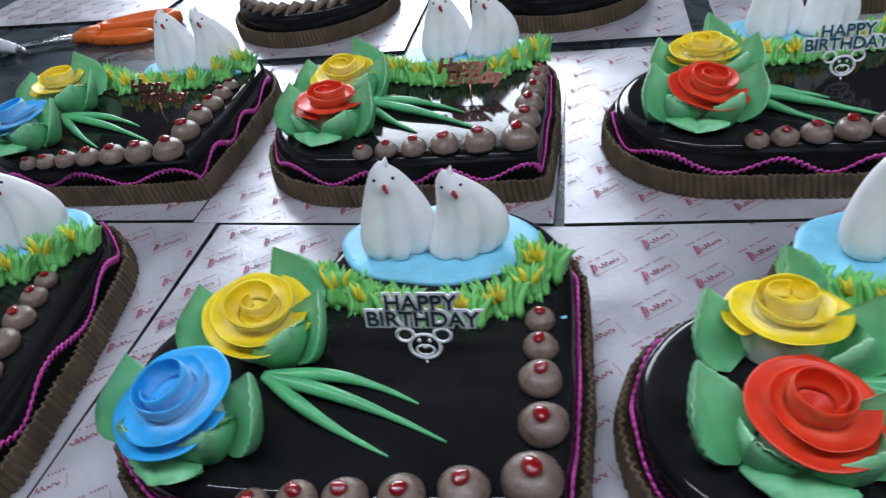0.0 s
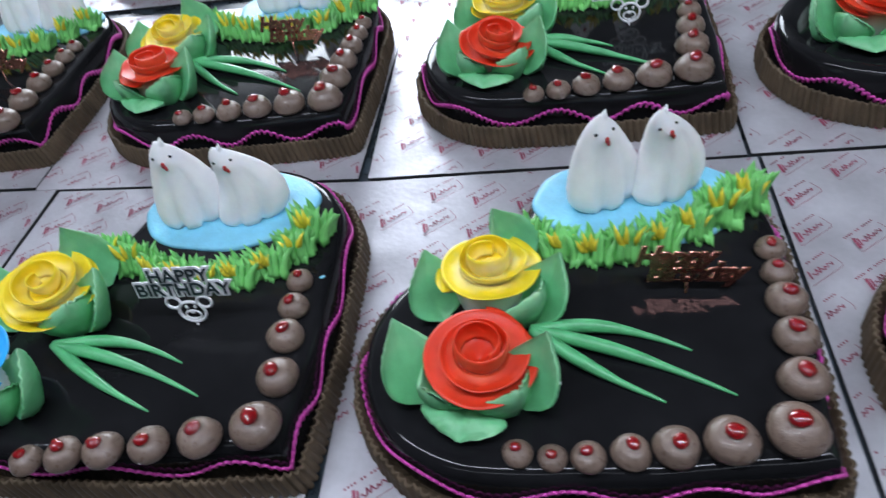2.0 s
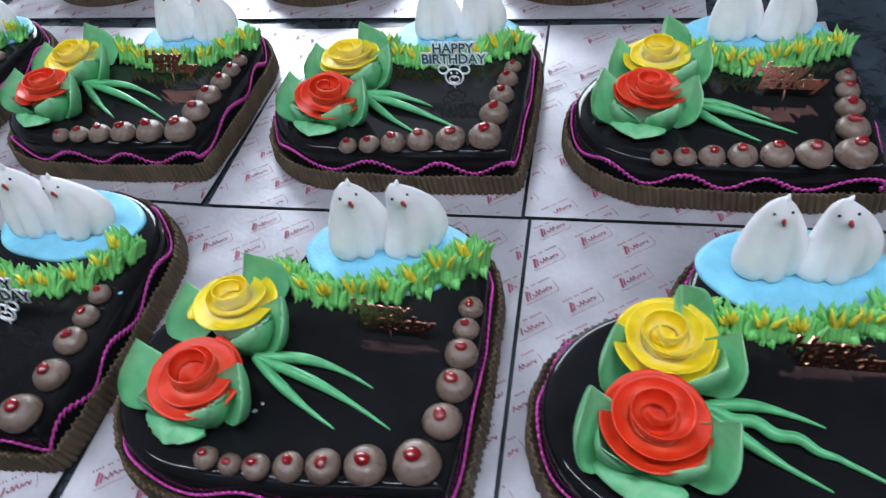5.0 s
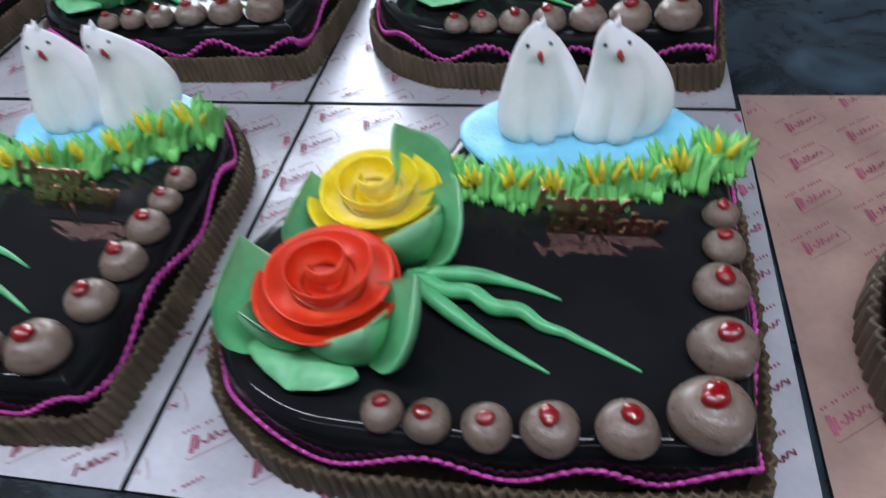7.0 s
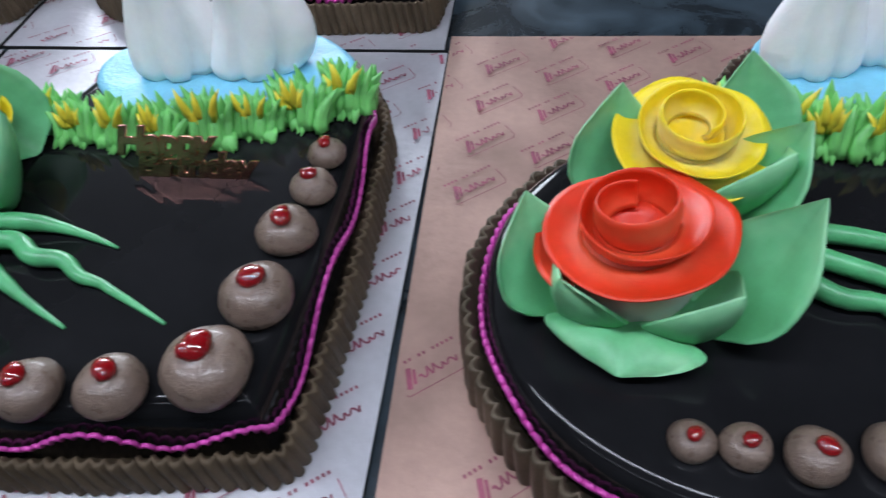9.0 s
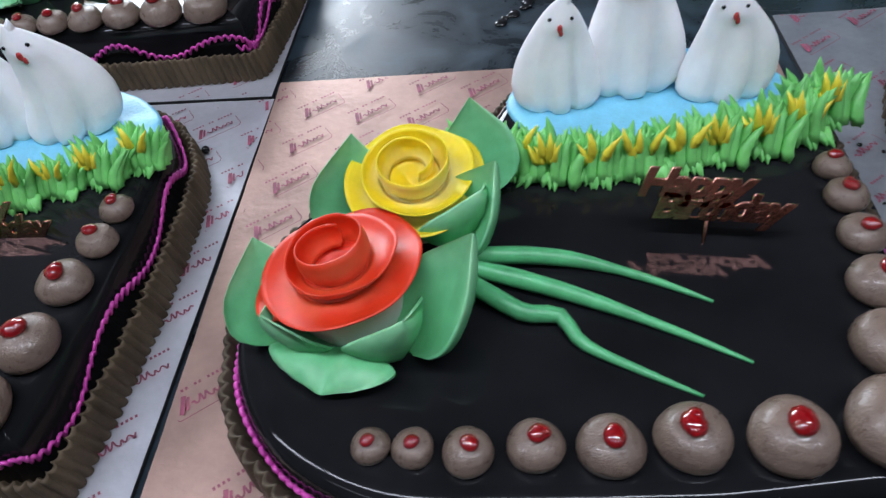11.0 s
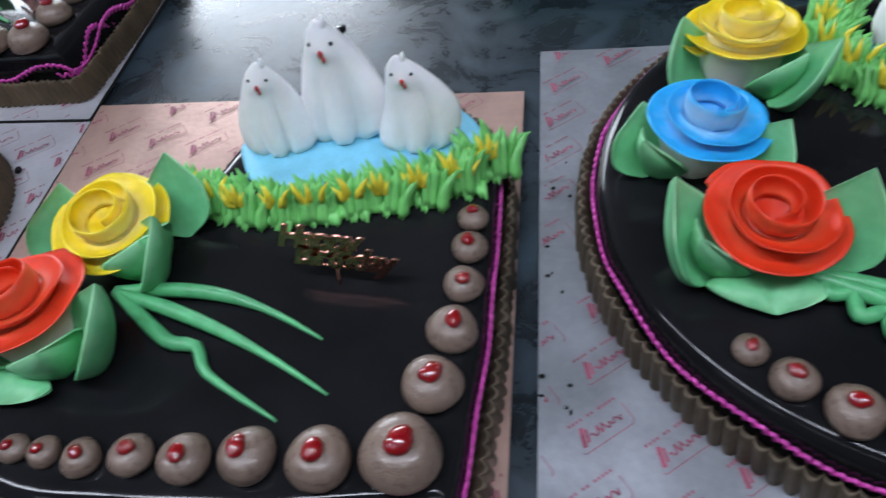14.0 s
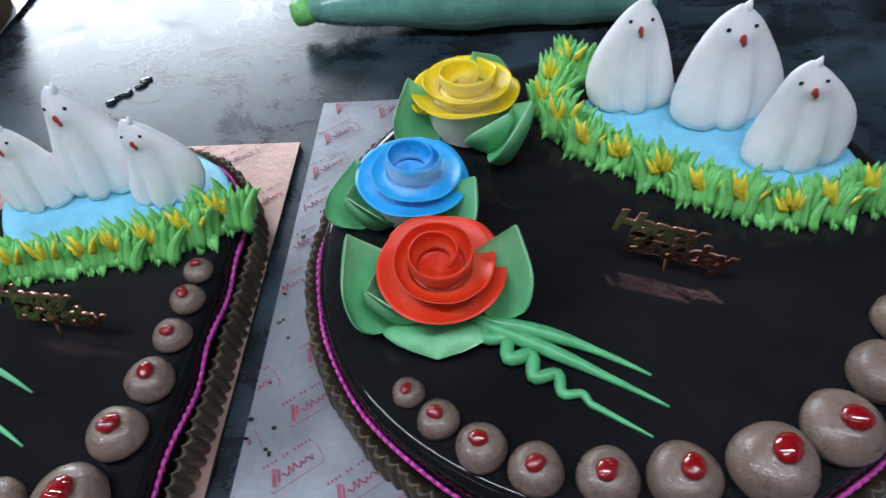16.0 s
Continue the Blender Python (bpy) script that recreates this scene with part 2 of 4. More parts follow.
def blob(x, y, z, rx, ry, rz, u=10, w=6):
    prof = [(max(1e-4, math.sin(math.pi * i / w)), -math.cos(math.pi * i / w)) for i in range(w + 1)]
    v, f = lathe(prof, u)
    return [(x + a * rx, y + b * ry, z + c * rz) for a, b, c in v], f


# ---- the cake's outline ----
def resample(p, n):
    p = np.asarray(p, float)
    q = np.vstack([p, p[:1]])
    s = np.concatenate([[0], np.cumsum(np.linalg.norm(np.diff(q, axis=0), axis=1))])
    u = np.linspace(0, s[-1], n, endpoint=False)
    return np.stack([np.interp(u, s, q[:, k]) for k in (0, 1)], 1), s[-1]


def heart(a, lift=0.0, pull=0.0, n=360):
    """A heart: a square of side a with its point at the origin (front right), and a half round on its left and on its back side.
    lift raises the point, so that the front side slants; pull draws the right side inwards."""
    r = a / 2
    p = [(0, 0), (0.004, a * 0.5), (0, a)]
    p += [(-r + r * math.cos(t), a + r * math.sin(t)) for t in np.linspace(0, math.pi, 40)]
    p += [(-a + r * math.cos(t), r + r * math.sin(t)) for t in np.linspace(math.pi / 2, 1.5 * math.pi, 40)]
    p += [(-a * 0.5, -0.004)]
    bent = []
    for x, y in p:
        near = max(0.0, 1 + x / (0.9 * a))
        bent.append((x - pull * near ** 1.5, y + lift * near * max(0.0, 1 - y / a)))
    q, _ = resample(bent, n)
    for _ in range(22):
        q = 0.5 * q + 0.25 * (np.roll(q, 1, 0) + np.roll(q, -1, 0))
    return q


def disc(r, n=360):
    a = np.arange(n) * 2 * math.pi / n
    return np.stack([r * np.cos(a), r * np.sin(a)], 1)


def normals(q):
    t = np.roll(q, -1, 0) - np.roll(q, 1, 0)
    t /= np.linalg.norm(t, axis=1)[:, None]
    nn = np.stack([t[:, 1], -t[:, 0]], 1)
    for _ in range(6):
        nn = 0.5 * nn + 0.25 * (np.roll(nn, 1, 0) + np.roll(nn, -1, 0))
    return nn / np.linalg.norm(nn, axis=1)[:, None]


TOP = 0.050
TOPS = {}


def body_mesh(q, top):
    nn, n = normals(q), len(q)
    rings = [(0.011, 0.0005), (0.0115, 0.016), (0.0120, 0.030), (0.0126, 0.0395), (0.0142, 0.0450), (0.0166, 0.0480), (0.0205, 0.0494), (0.025, TOP)]
    v = []
    for k, (d, z) in enumerate(rings):
        ring, z = q - nn * d, z * top / TOP
        for _ in range(int(max(0, d - 0.011) * 2600)):
            ring = 0.5 * ring + 0.25 * (np.roll(ring, 1, 0) + np.roll(ring, -1, 0))
        for i in range(n):
            w = 0.0009 * noise.noise((q[i][0] * 28, q[i][1] * 28, z * 40)) if 0 < k < 6 else 0
            v.append((*(ring[i] - nn[i] * w), z))
    f = [[k * n + i, k * n + (i + 1) % n, (k + 1) * n + (i + 1) % n, (k + 1) * n + i] for k in range(len(rings) - 1) for i in range(n)]
    f += [list(range((len(rings) - 1) * n, len(rings) * n)), list(range(n))[::-1]]
    me = mesh("cake_body", v, f, GLAZE)
    for face in me.polygons[-2:]:
        face.use_smooth = False
    return me


def crimp_mesh(q, seed, fold, mat):
    """The fluted band round the foot: round lobes that lean outwards, open at the top, with a gap behind."""
    _, length = resample(q, 10)
    folds = round(length / fold)
    n = folds * 14
    p, _ = resample(q, n)
    nn = normals(p)
    prof = [(0.0020, 0.0003, 0.9), (0.0018, 0.005, 1.0), (0.0014, 0.011, 1.0), (0.0008, 0.0175, 1.0), (0.0002, 0.0230, 1.0), (-0.0004, 0.0242, 0.95), (-0.0014, 0.0245, 0.85), (-0.0022, 0.0230, 0.75), (-0.0040, 0.014, 0.5), (-0.0075, 0.010, 0.2)]
    rnd = random.Random(seed)
    size = [rnd.uniform(0.82, 1.15) for _ in range(folds + 1)]
    push = [rnd.uniform(-0.0009, 0.0009) for _ in range(folds + 1)]
    v = []
    for k, (o, z, deep) in enumerate(prof):
        for i in range(n):
            ph = i / 14 + z * 22
            cell = int(ph) % folds
            c = abs(math.sin(math.pi * ph)) ** 0.5
            out = o - 0.0050 + fold * 0.60 * size[cell] * deep * c + push[cell] * z / 0.02
            v.append((*(p[i] + nn[i] * out), z + 0.0012 * (size[cell] - 1) * z / 0.02))
    f = [[k * n + i, k * n + (i + 1) % n, (k + 1) * n + (i + 1) % n, (k + 1) * n + i] for k in range(len(prof) - 1) for i in range(n)]
    return mesh("crimped_border", v, f, mat)


def piping_mesh(q, seed, top, swing, thick):
    """The pink coiled line that swings round the side."""
    rnd = random.Random(seed)
    _, length = resample(q, 10)
    coils = round(length / 0.0060)
    n = coils * 8
    p, _ = resample(q, n)
    nn = normals(p)
    swings = round(length / 0.088)
    off = rnd.uniform(0, 6)
    path = []
    for i in range(n):
        u = i / n
        z = 0.0285 * top / TOP + swing * math.sin(2 * math.pi * swings * u + off + 0.9 * math.sin(2 * math.pi * 3 * u + off)) + 0.0012 * noise.noise((u * 40, seed, 0))
        a = 2 * math.pi * coils * u
        k = 0.70 + 0.40 * noise.noise((u * 22, seed, 3.0))
        j = int(round(i + 7 * 0.30 * k * math.sin(a + 0.6))) % n
        path.append((*(p[j] - nn[j] * (0.0102 - 0.0006 * math.cos(a))), z + 0.0036 * k * math.cos(a)))
    return mesh("pink_piping", *tube(path, thick, 6, closed=True), PINK)


# ---- decorations ----
# stations of the wound ribbon: turns from the middle, foot radius and height, rim radius and height
RIBBON = [
    [(0.0, 0.0040, 0.034, 0.0065, 0.0480), (0.5, 0.0090, 0.032, 0.0118, 0.0510), (1.2, 0.0135, 0.030, 0.0165, 0.0500), (1.7, 0.0150, 0.031, 0.0215, 0.0440),
     (2.2, 0.0160, 0.030, 0.0275, 0.0385), (2.7, 0.0190, 0.025, 0.0320, 0.0330), (3.2, 0.0210, 0.020, 0.0355, 0.0280), (3.8, 0.0225, 0.016, 0.0370, 0.0245)],
    [(0.0, 0.0030, 0.036, 0.0055, 0.0500), (0.6, 0.0080, 0.033, 0.0115, 0.0520), (1.1, 0.0120, 0.031, 0.0175, 0.0490), (1.6, 0.0150, 0.031, 0.0235, 0.0450),
     (2.1, 0.0170, 0.029, 0.0280, 0.0400), (2.6, 0.0190, 0.025, 0.0325, 0.0340), (3.2, 0.0205, 0.020, 0.0350, 0.0290), (3.9, 0.0220, 0.016, 0.0365, 0.0250)],
    [(0.0, 0.0095, 0.034, 0.0110, 0.0490), (0.4, 0.0110, 0.032, 0.0128, 0.0520), (1.1, 0.0140, 0.030, 0.0160, 0.0515), (1.45, 0.0150, 0.031, 0.0200, 0.0410),
     (1.9, 0.0160, 0.030, 0.0280, 0.0345), (2.4, 0.0190, 0.027, 0.0320, 0.0310), (2.9, 0.0200, 0.024, 0.0365, 0.0265), (3.4, 0.0210, 0.021, 0.0375, 0.0250)],
    [(0.0, 0.0060, 0.036, 0.0085, 0.0480), (0.5, 0.0115, 0.033, 0.0140, 0.0515), (1.2, 0.0150, 0.031, 0.0185, 0.0510), (1.6, 0.0165, 0.031, 0.0230, 0.0440),
     (2.1, 0.0180, 0.029, 0.0300, 0.0365), (2.6, 0.0200, 0.026, 0.0335, 0.0315), (3.1, 0.0210, 0.022, 0.0365, 0.0265), (3.5, 0.0220, 0.020, 0.0375, 0.0245)],
]


def wound(kind):
    """A piped rose: one thin ribbon of cream wound from an open cup in the middle to wide, almost flat outer petals."""
    st = np.array(RIBBON[kind]) * (1, 1.16, 1, 1.19, 1) * (1, 1, 0.80, 1, 0.80) + (0, 0, 0.0115, 0, 0.0115)
    turns = st[-1][0]
    n, m = int(52 * turns), 6
    v, spray, f = [], [], []
    for i in range(n + 1):
        u = turns * i / n
        a = 2 * math.pi * u + kind * 1.9
        rb, zb, rr, zr = (float(np.interp(u, st[:, 0], st[:, c])) for c in (1, 2, 3, 4))
        out = min(1.0, u / turns * 1.25)
        w = noise.noise((math.cos(a) * 1.2, math.sin(a) * 1.2, u * 0.7 + 5 * kind))
        rr *= 1 + 0.05 * w * out
        zr += 0.0028 * w * out + 0.0008 * math.sin(5 * a + kind) * out
        fade = min(1.0, (n - i) / 60) ** 0.5
        rr, zr = rb + (rr - rb) * (0.90 + 0.10 * fade), zb + (zr - zb) * (0.85 + 0.15 * fade)
        nx, nz = zr - zb, -(rr - rb)
        ln = math.hypot(nx, nz)
        nx, nz = nx / ln, nz / ln
        ring = []
        for k in range(m + 1):
            h = k / m
            bow = 0.0018 * math.sin(math.pi * h)
            thin = 0.0013 * (1 - h) + 0.00035
            ring.append((rb + (rr - rb) * h + nx * bow - nx * thin, zb + (zr - zb) * h + nz * bow - nz * thin, 0.62 + 0.38 * h ** 0.7))
        for k in range(m, -1, -1):
            h = k / m
            bow = 0.0018 * math.sin(math.pi * h)
            thin = 0.0013 * (1 - h) + 0.00035
            ring.append((rb + (rr - rb) * h + nx * bow + nx * thin, zb + (zr - zb) * h + nz * bow + nz * thin, 0.24 + 0.46 * h ** 2 + 0.22 * (1 - out)))
        for r, z, s in ring:
            v.append((r * math.cos(a), r * math.sin(a), z))
            spray.append(s)
    c = 2 * (m + 1)
    for i in range(n):
        for k in range(c):
            f.append([i * c + k, i * c + (k + 1) % c, (i + 1) * c + (k + 1) % c, (i + 1) * c + k])
    f += [list(range(c))[::-1], list(range(n * c, (n + 1) * c))]
    # the cream cone that the ribbon is wound on, closed by a small hollow in the middle
    sides = 40
    cone = [(0.0235, -0.001, 0.05), (0.0260, 0.008, 0.10), (0.0275, 0.018, 0.20), (0.0260, 0.028, 0.35), (0.0200, 0.0350, 0.6), (0.0150, 0.0380, 0.8), (0.0090, 0.0350, 0.9), (0.0045, 0.0290, 0.9), (0.0004, 0.027, 0.9)]
    o = len(v)
    for r, z, s in cone:
        for j in range(sides):
            b = 2 * math.pi * j / sides
            k = 1 + 0.05 * math.sin(2 * b + kind) + 0.03 * math.sin(5 * b + 2 * kind)
            v.append((r * k * math.cos(b), r * k * math.sin(b), z))
            spray.append(s)
    f += [[o + i * sides + j, o + i * sides + (j + 1) % sides, o + (i + 1) * sides + (j + 1) % sides, o + (i + 1) * sides + j] for i in range(len(cone) - 1) for j in range(sides)]
    return v, f, spray


ROSE_MESH = {}


def rose(cake, x, y, colour, size=1.0, turn=0.0, tilt=(0, 0), kind=0):
    key = colour, kind
    if key not in ROSE_MESH:
        v, f, sp = wound(kind)
        ROSE_MESH[key] = mesh("rose", v, f, ROSE[colour], spray=sp)
    return part("rose", ROSE_MESH[key], cake, pose(x, y, TOPS[cake.name], tilt[0], tilt[1], turn) @ Matrix.Scale(size, 4), f"{colour} piped cream rose with airbrushed petals")


def leaf_mesh(length, width, low, high, ribs, seed, blunt=False):
    """A broad cream leaf with a puffy rounded foot that rises steeply to a sharp tip."""
    n, m = 20, 12
    v, s, f = [], [], []
    x = z = 0.0
    line = []
    for i in range(n + 1):
        u = i / n
        ang = radians(low + (high - low) * (u if blunt else u ** 0.6))
        line.append((x, z, ang))
        x += math.cos(ang) * length / n
        z += math.sin(ang) * length / n
    hs = np.linspace(0, 1, 11)
    ws = (0.06, 0.52, 0.76, 0.92, 1.0, 1.0, 0.96, 0.86, 0.70, 0.46, 0.05) if blunt else (0.06, 0.58, 0.84, 0.97, 1.0, 0.97, 0.88, 0.72, 0.50, 0.25, 0.01)
    for side in (0, 1):
        for i in range(n + 1):
            u = i / n
            lx, lz, ang = line[i]
            half = width / 2 * float(np.interp(u, hs, ws)) * (1 + 0.08 * noise.noise((u * 3, seed, 0)))
            bend = 0.006 * math.sin(seed) * u * u
            for k in range(m + 1):
                w = 2 * k / m - 1
                rib = ribs * 0.0008 * (0.3 + 0.7 * abs(w)) * math.sin(56 * (u - 0.25 * abs(w)) + seed)
                cup = half * ((-0.16 if blunt else 0.36) * abs(w) ** 2.2 - (0.13 if blunt else 0.07) * math.exp(-(w / 0.16) ** 2))
                thick = (0.017 if blunt else 0.0140) * (1 - u) ** 0.55 * (1 - 0.9 * abs(w) ** 2.6) + 0.0008
                lift = cup + (0 if side else -thick) + rib
                v.append((lx - math.sin(ang) * lift, w * half + bend, max(0.0, lz + math.cos(ang) * lift + (0.005 if blunt else 0.0015))))
                s.append(0.95 - 0.50 * max(0, u - 0.5) - 0.16 * abs(w) ** 4 + 0.1 * noise.noise((u * 5, w * 2, seed)))
    o = (n + 1) * (m + 1)
    for i in range(n):
        for k in range(m):
            q = [i * (m + 1) + k, i * (m + 1) + k + 1, (i + 1) * (m + 1) + k + 1, (i + 1) * (m + 1) + k]
            f += [[a + o for a in q[::-1]], q]
        for k in (0, m):
            f.append([i * (m + 1) + k, (i + 1) * (m + 1) + k, (i + 1) * (m + 1) + k + o, i * (m + 1) + k + o])
    for k in range(m):
        f.append([k, k + 1, k + 1 + o, k + o])
    return mesh("leaf", v, f, LEAF, spray=s)


LEAVES = [leaf_mesh(0.046, 0.046, 44, 76, 1.6, 1.0), leaf_mesh(0.056, 0.040, 34, 62, 1.2, 5.0), leaf_mesh(0.046, 0.070, 62, -58, 1.8, 9.0, True), leaf_mesh(0.046, 0.048, 42, 68, 1.4, 13.0)]
SMOOTH_LEAVES = [leaf_mesh(0.050, 0.046, 44, 72, 0.15, 1.0), leaf_mesh(0.066, 0.044, 36, 64, 0.1, 5.0), leaf_mesh(0.048, 0.080, 62, -58, 0.2, 9.0, True), leaf_mesh(0.052, 0.050, 42, 66, 0.15, 13.0)]


def leaf(cake, x, y, angle, which, size=1.0, smooth=False):
    part("leaf", (SMOOTH_LEAVES if smooth else LEAVES)[which % 4], cake, pose(x, y, TOPS[cake.name] - 0.0005, 0, 0, angle) @ Matrix.Scale(size, 4))


def leaf_to(cake, centre, tip, smooth=False, away=0.039):
    """A pointed leaf that starts at the front of a rose, hugs its side and ends at tip (x, y, height above the cake)."""
    me = (SMOOTH_LEAVES if smooth else LEAVES)[1]
    end = me.vertices[20 * 13 + 6].co
    az = math.atan2(tip[1] - centre[1], tip[0] - centre[0])
    turn = ((-math.pi / 2 - az + math.pi) % (2 * math.pi)) - math.pi
    side = 1 if turn > 0 else -1
    foot_az = az + side * min(abs(turn) * 0.5, radians(40))
    fx, fy = centre[0] + away * math.cos(foot_az), centre[1] + away * math.sin(foot_az)
    dx, dy = tip[0] - fx, tip[1] - fy
    reach = math.hypot(dx, dy)
    lift = math.degrees(math.atan2(tip[2], reach) - math.atan2(end.z, end.x))
    size = math.hypot(reach, tip[2]) / math.hypot(end.x, end.z)
    heading = math.degrees(math.atan2(dy, dx))
    roll = 8 * side
    part("leaf", me, cake, pose(fx, fy, TOPS[cake.name] - 0.0005, roll, -lift, heading) @ Matrix.Diagonal((size, 1.10, size, 1)))


def stem(cake, a, b, bow=0.0, wave=0.0, waves=0, thick=0.0041, kink=0.0):
    a, b = np.array(a) + np.array((-0.010, 0.003)), np.array(b)
    d = b - a
    side = np.array([-d[1], d[0]])
    path, rad = [], []
    n = 60 if waves else 24
    for i in range(n + 1):
        u = i / n
        w = bow * math.sin(math.pi * u)
        if waves:
            env = math.sin(math.pi * min(1, u / 0.72)) ** 0.6 if u < 0.72 else 0
            w += wave * env * math.sin(2 * math.pi * waves * u) / np.linalg.norm(d)
        if kink:
            w += kink * math.exp(-((u - 0.5) / 0.07) ** 2)
        xy = a + d * u + side * w
        r = thick * (0.75 + 0.45 * math.sin(math.pi * min(1, u * 1.3 + 0.1))) * (1 - u ** 3.5 * 0.74) * (1 + 0.05 * noise.noise((u * 9, a[0] * 50, b[1] * 60)))
        path.append((*xy, TOPS[cake.name] + r * 0.85 + 0.006 * (1 - u) ** 3))
        rad.append(r)
    part("stem", mesh("stem", *tube(path, rad, 10), STEM), cake)


def dollop_meshes():
    out = []
    for k in range(3):
        prof = [(0.72, 0.0), (0.88, 0.08), (0.97, 0.24), (1.0, 0.42), (0.985, 0.58), (0.94, 0.75), (0.87, 0.92), (0.77, 1.07), (0.66, 1.17), (0.55, 1.24), (0.46, 1.262), (0.40, 1.275), (0.30, 1.335), (0.20, 1.375), (0.10, 1.40), (0.02, 1.41)]
        out.append(mesh("dollop", *lathe(prof, 24, lambda a, z, k=k: 1 + 0.03 * math.sin(a + 5 * z + 2 * k) + 0.02 * math.sin(3 * a + k) + 0.022 * math.sin(a + 16 * z)), DOLLOP))
    return out


DOLLOPS = dollop_meshes()
GELS = [mesh("gel_drop", *join(blob(0, 0, 0, 0.34, 0.30, 0.2, 12, 7), blob(0.14, -0.12 + 0.06 * k, 0.03, 0.20, 0.22, 0.16, 10, 6), blob(-0.16, 0.08 - 0.07 * k, 0.02, 0.17, 0.18, 0.15, 10, 6)), GEL) for k in range(3)]


def dollop(cake, x, y, r, rnd):
    k = rnd.randrange(3)
    d = part("cream_dollop", DOLLOPS[k], cake, pose(x, y, TOPS[cake.name] - 0.0006, 0, 0, rnd.uniform(0, 360)) @ Matrix.Diagonal((r, r, r * 0.80, 1)))
    part("gel_drop", GELS[rnd.randrange(3)], d, pose(rnd.uniform(-0.12, 0.12), rnd.uniform(-0.12, 0.12), 1.42, 0, 0, rnd.uniform(-40, 40)) @ Matrix.Diagonal((1.15, 1.15, 1.5, 1)))


def tuft_meshes():
    out = []
    for s in range(4):
        rnd = random.Random(40 + s)
        green, yellow = [], []
        for i in range(34):
            x0 = rnd.uniform(-0.011, 0.011)
            y0 = rnd.uniform(-0.006, 0.005)
            h = rnd.uniform(0.015, 0.025) * (1 - 0.25 * abs(x0) / 0.011)
            tx, ty = x0 * 1.45 + rnd.uniform(-0.003, 0.003), y0 * 0.6 + rnd.uniform(0.000, 0.006)
            p = [(x0 * 1.1, y0 - 0.0045, 0.0008), (x0, y0 - 0.0025, h * 0.25), (x0 * 1.05, y0, h * 0.5), ((x0 + tx) / 2, (y0 + ty) / 2, h * 0.78), (tx, ty, h)]
            green.append(tube(p, [0.0022, 0.0028, 0.0026, 0.0017, 0.0002], 5))
        for i in range(9):
            x0 = rnd.uniform(-0.011, 0.011)
            y1 = -0.011 - rnd.uniform(0, 0.003)
            p = [(x0 * 0.9, -0.005, 0.004), (x0, -0.009, 0.0022), (x0 * 1.15, y1, 0.0006)]
            green.append(tube(p, [0.0026, 0.0020, 0.0003], 5))
        for i in range(7):
            x0 = rnd.uniform(-0.0050, 0.0050)
            h = rnd.uniform(0.015, 0.025)
            p = [(x0, -0.0052, h * 0.45), (x0 * 1.15, -0.0058, h * 0.65), (x0 * 1.5, -0.0052, h * 0.85), (x0 * 2.0 + rnd.uniform(-0.0015, 0.0015), -0.0040, h * 1.04)]
            yellow.append(tube(p, [0.0012, 0.0019, 0.0013, 0.0002], 5))
        out.append((mesh("grass_tuft", *join(*green), GRASS), mesh("flower_tip", *join(*yellow), YELLOW_TIP)))
    return out


TUFTS = tuft_meshes()


def tuft(cake, x, y, size, rnd, turn=0.0):
    g, ye = TUFTS[rnd.randrange(4)]
    t = part("grass_tuft", g, cake, pose(x, y, TOPS[cake.name], 0, 0, turn + rnd.uniform(-14, 14)) @ Matrix.Diagonal((size * 1.22, size * 1.25, size * 1.18 * rnd.uniform(0.9, 1.08), 1)), "piped green grass with yellow flower tips")
    part("flower_tip", ye, t)


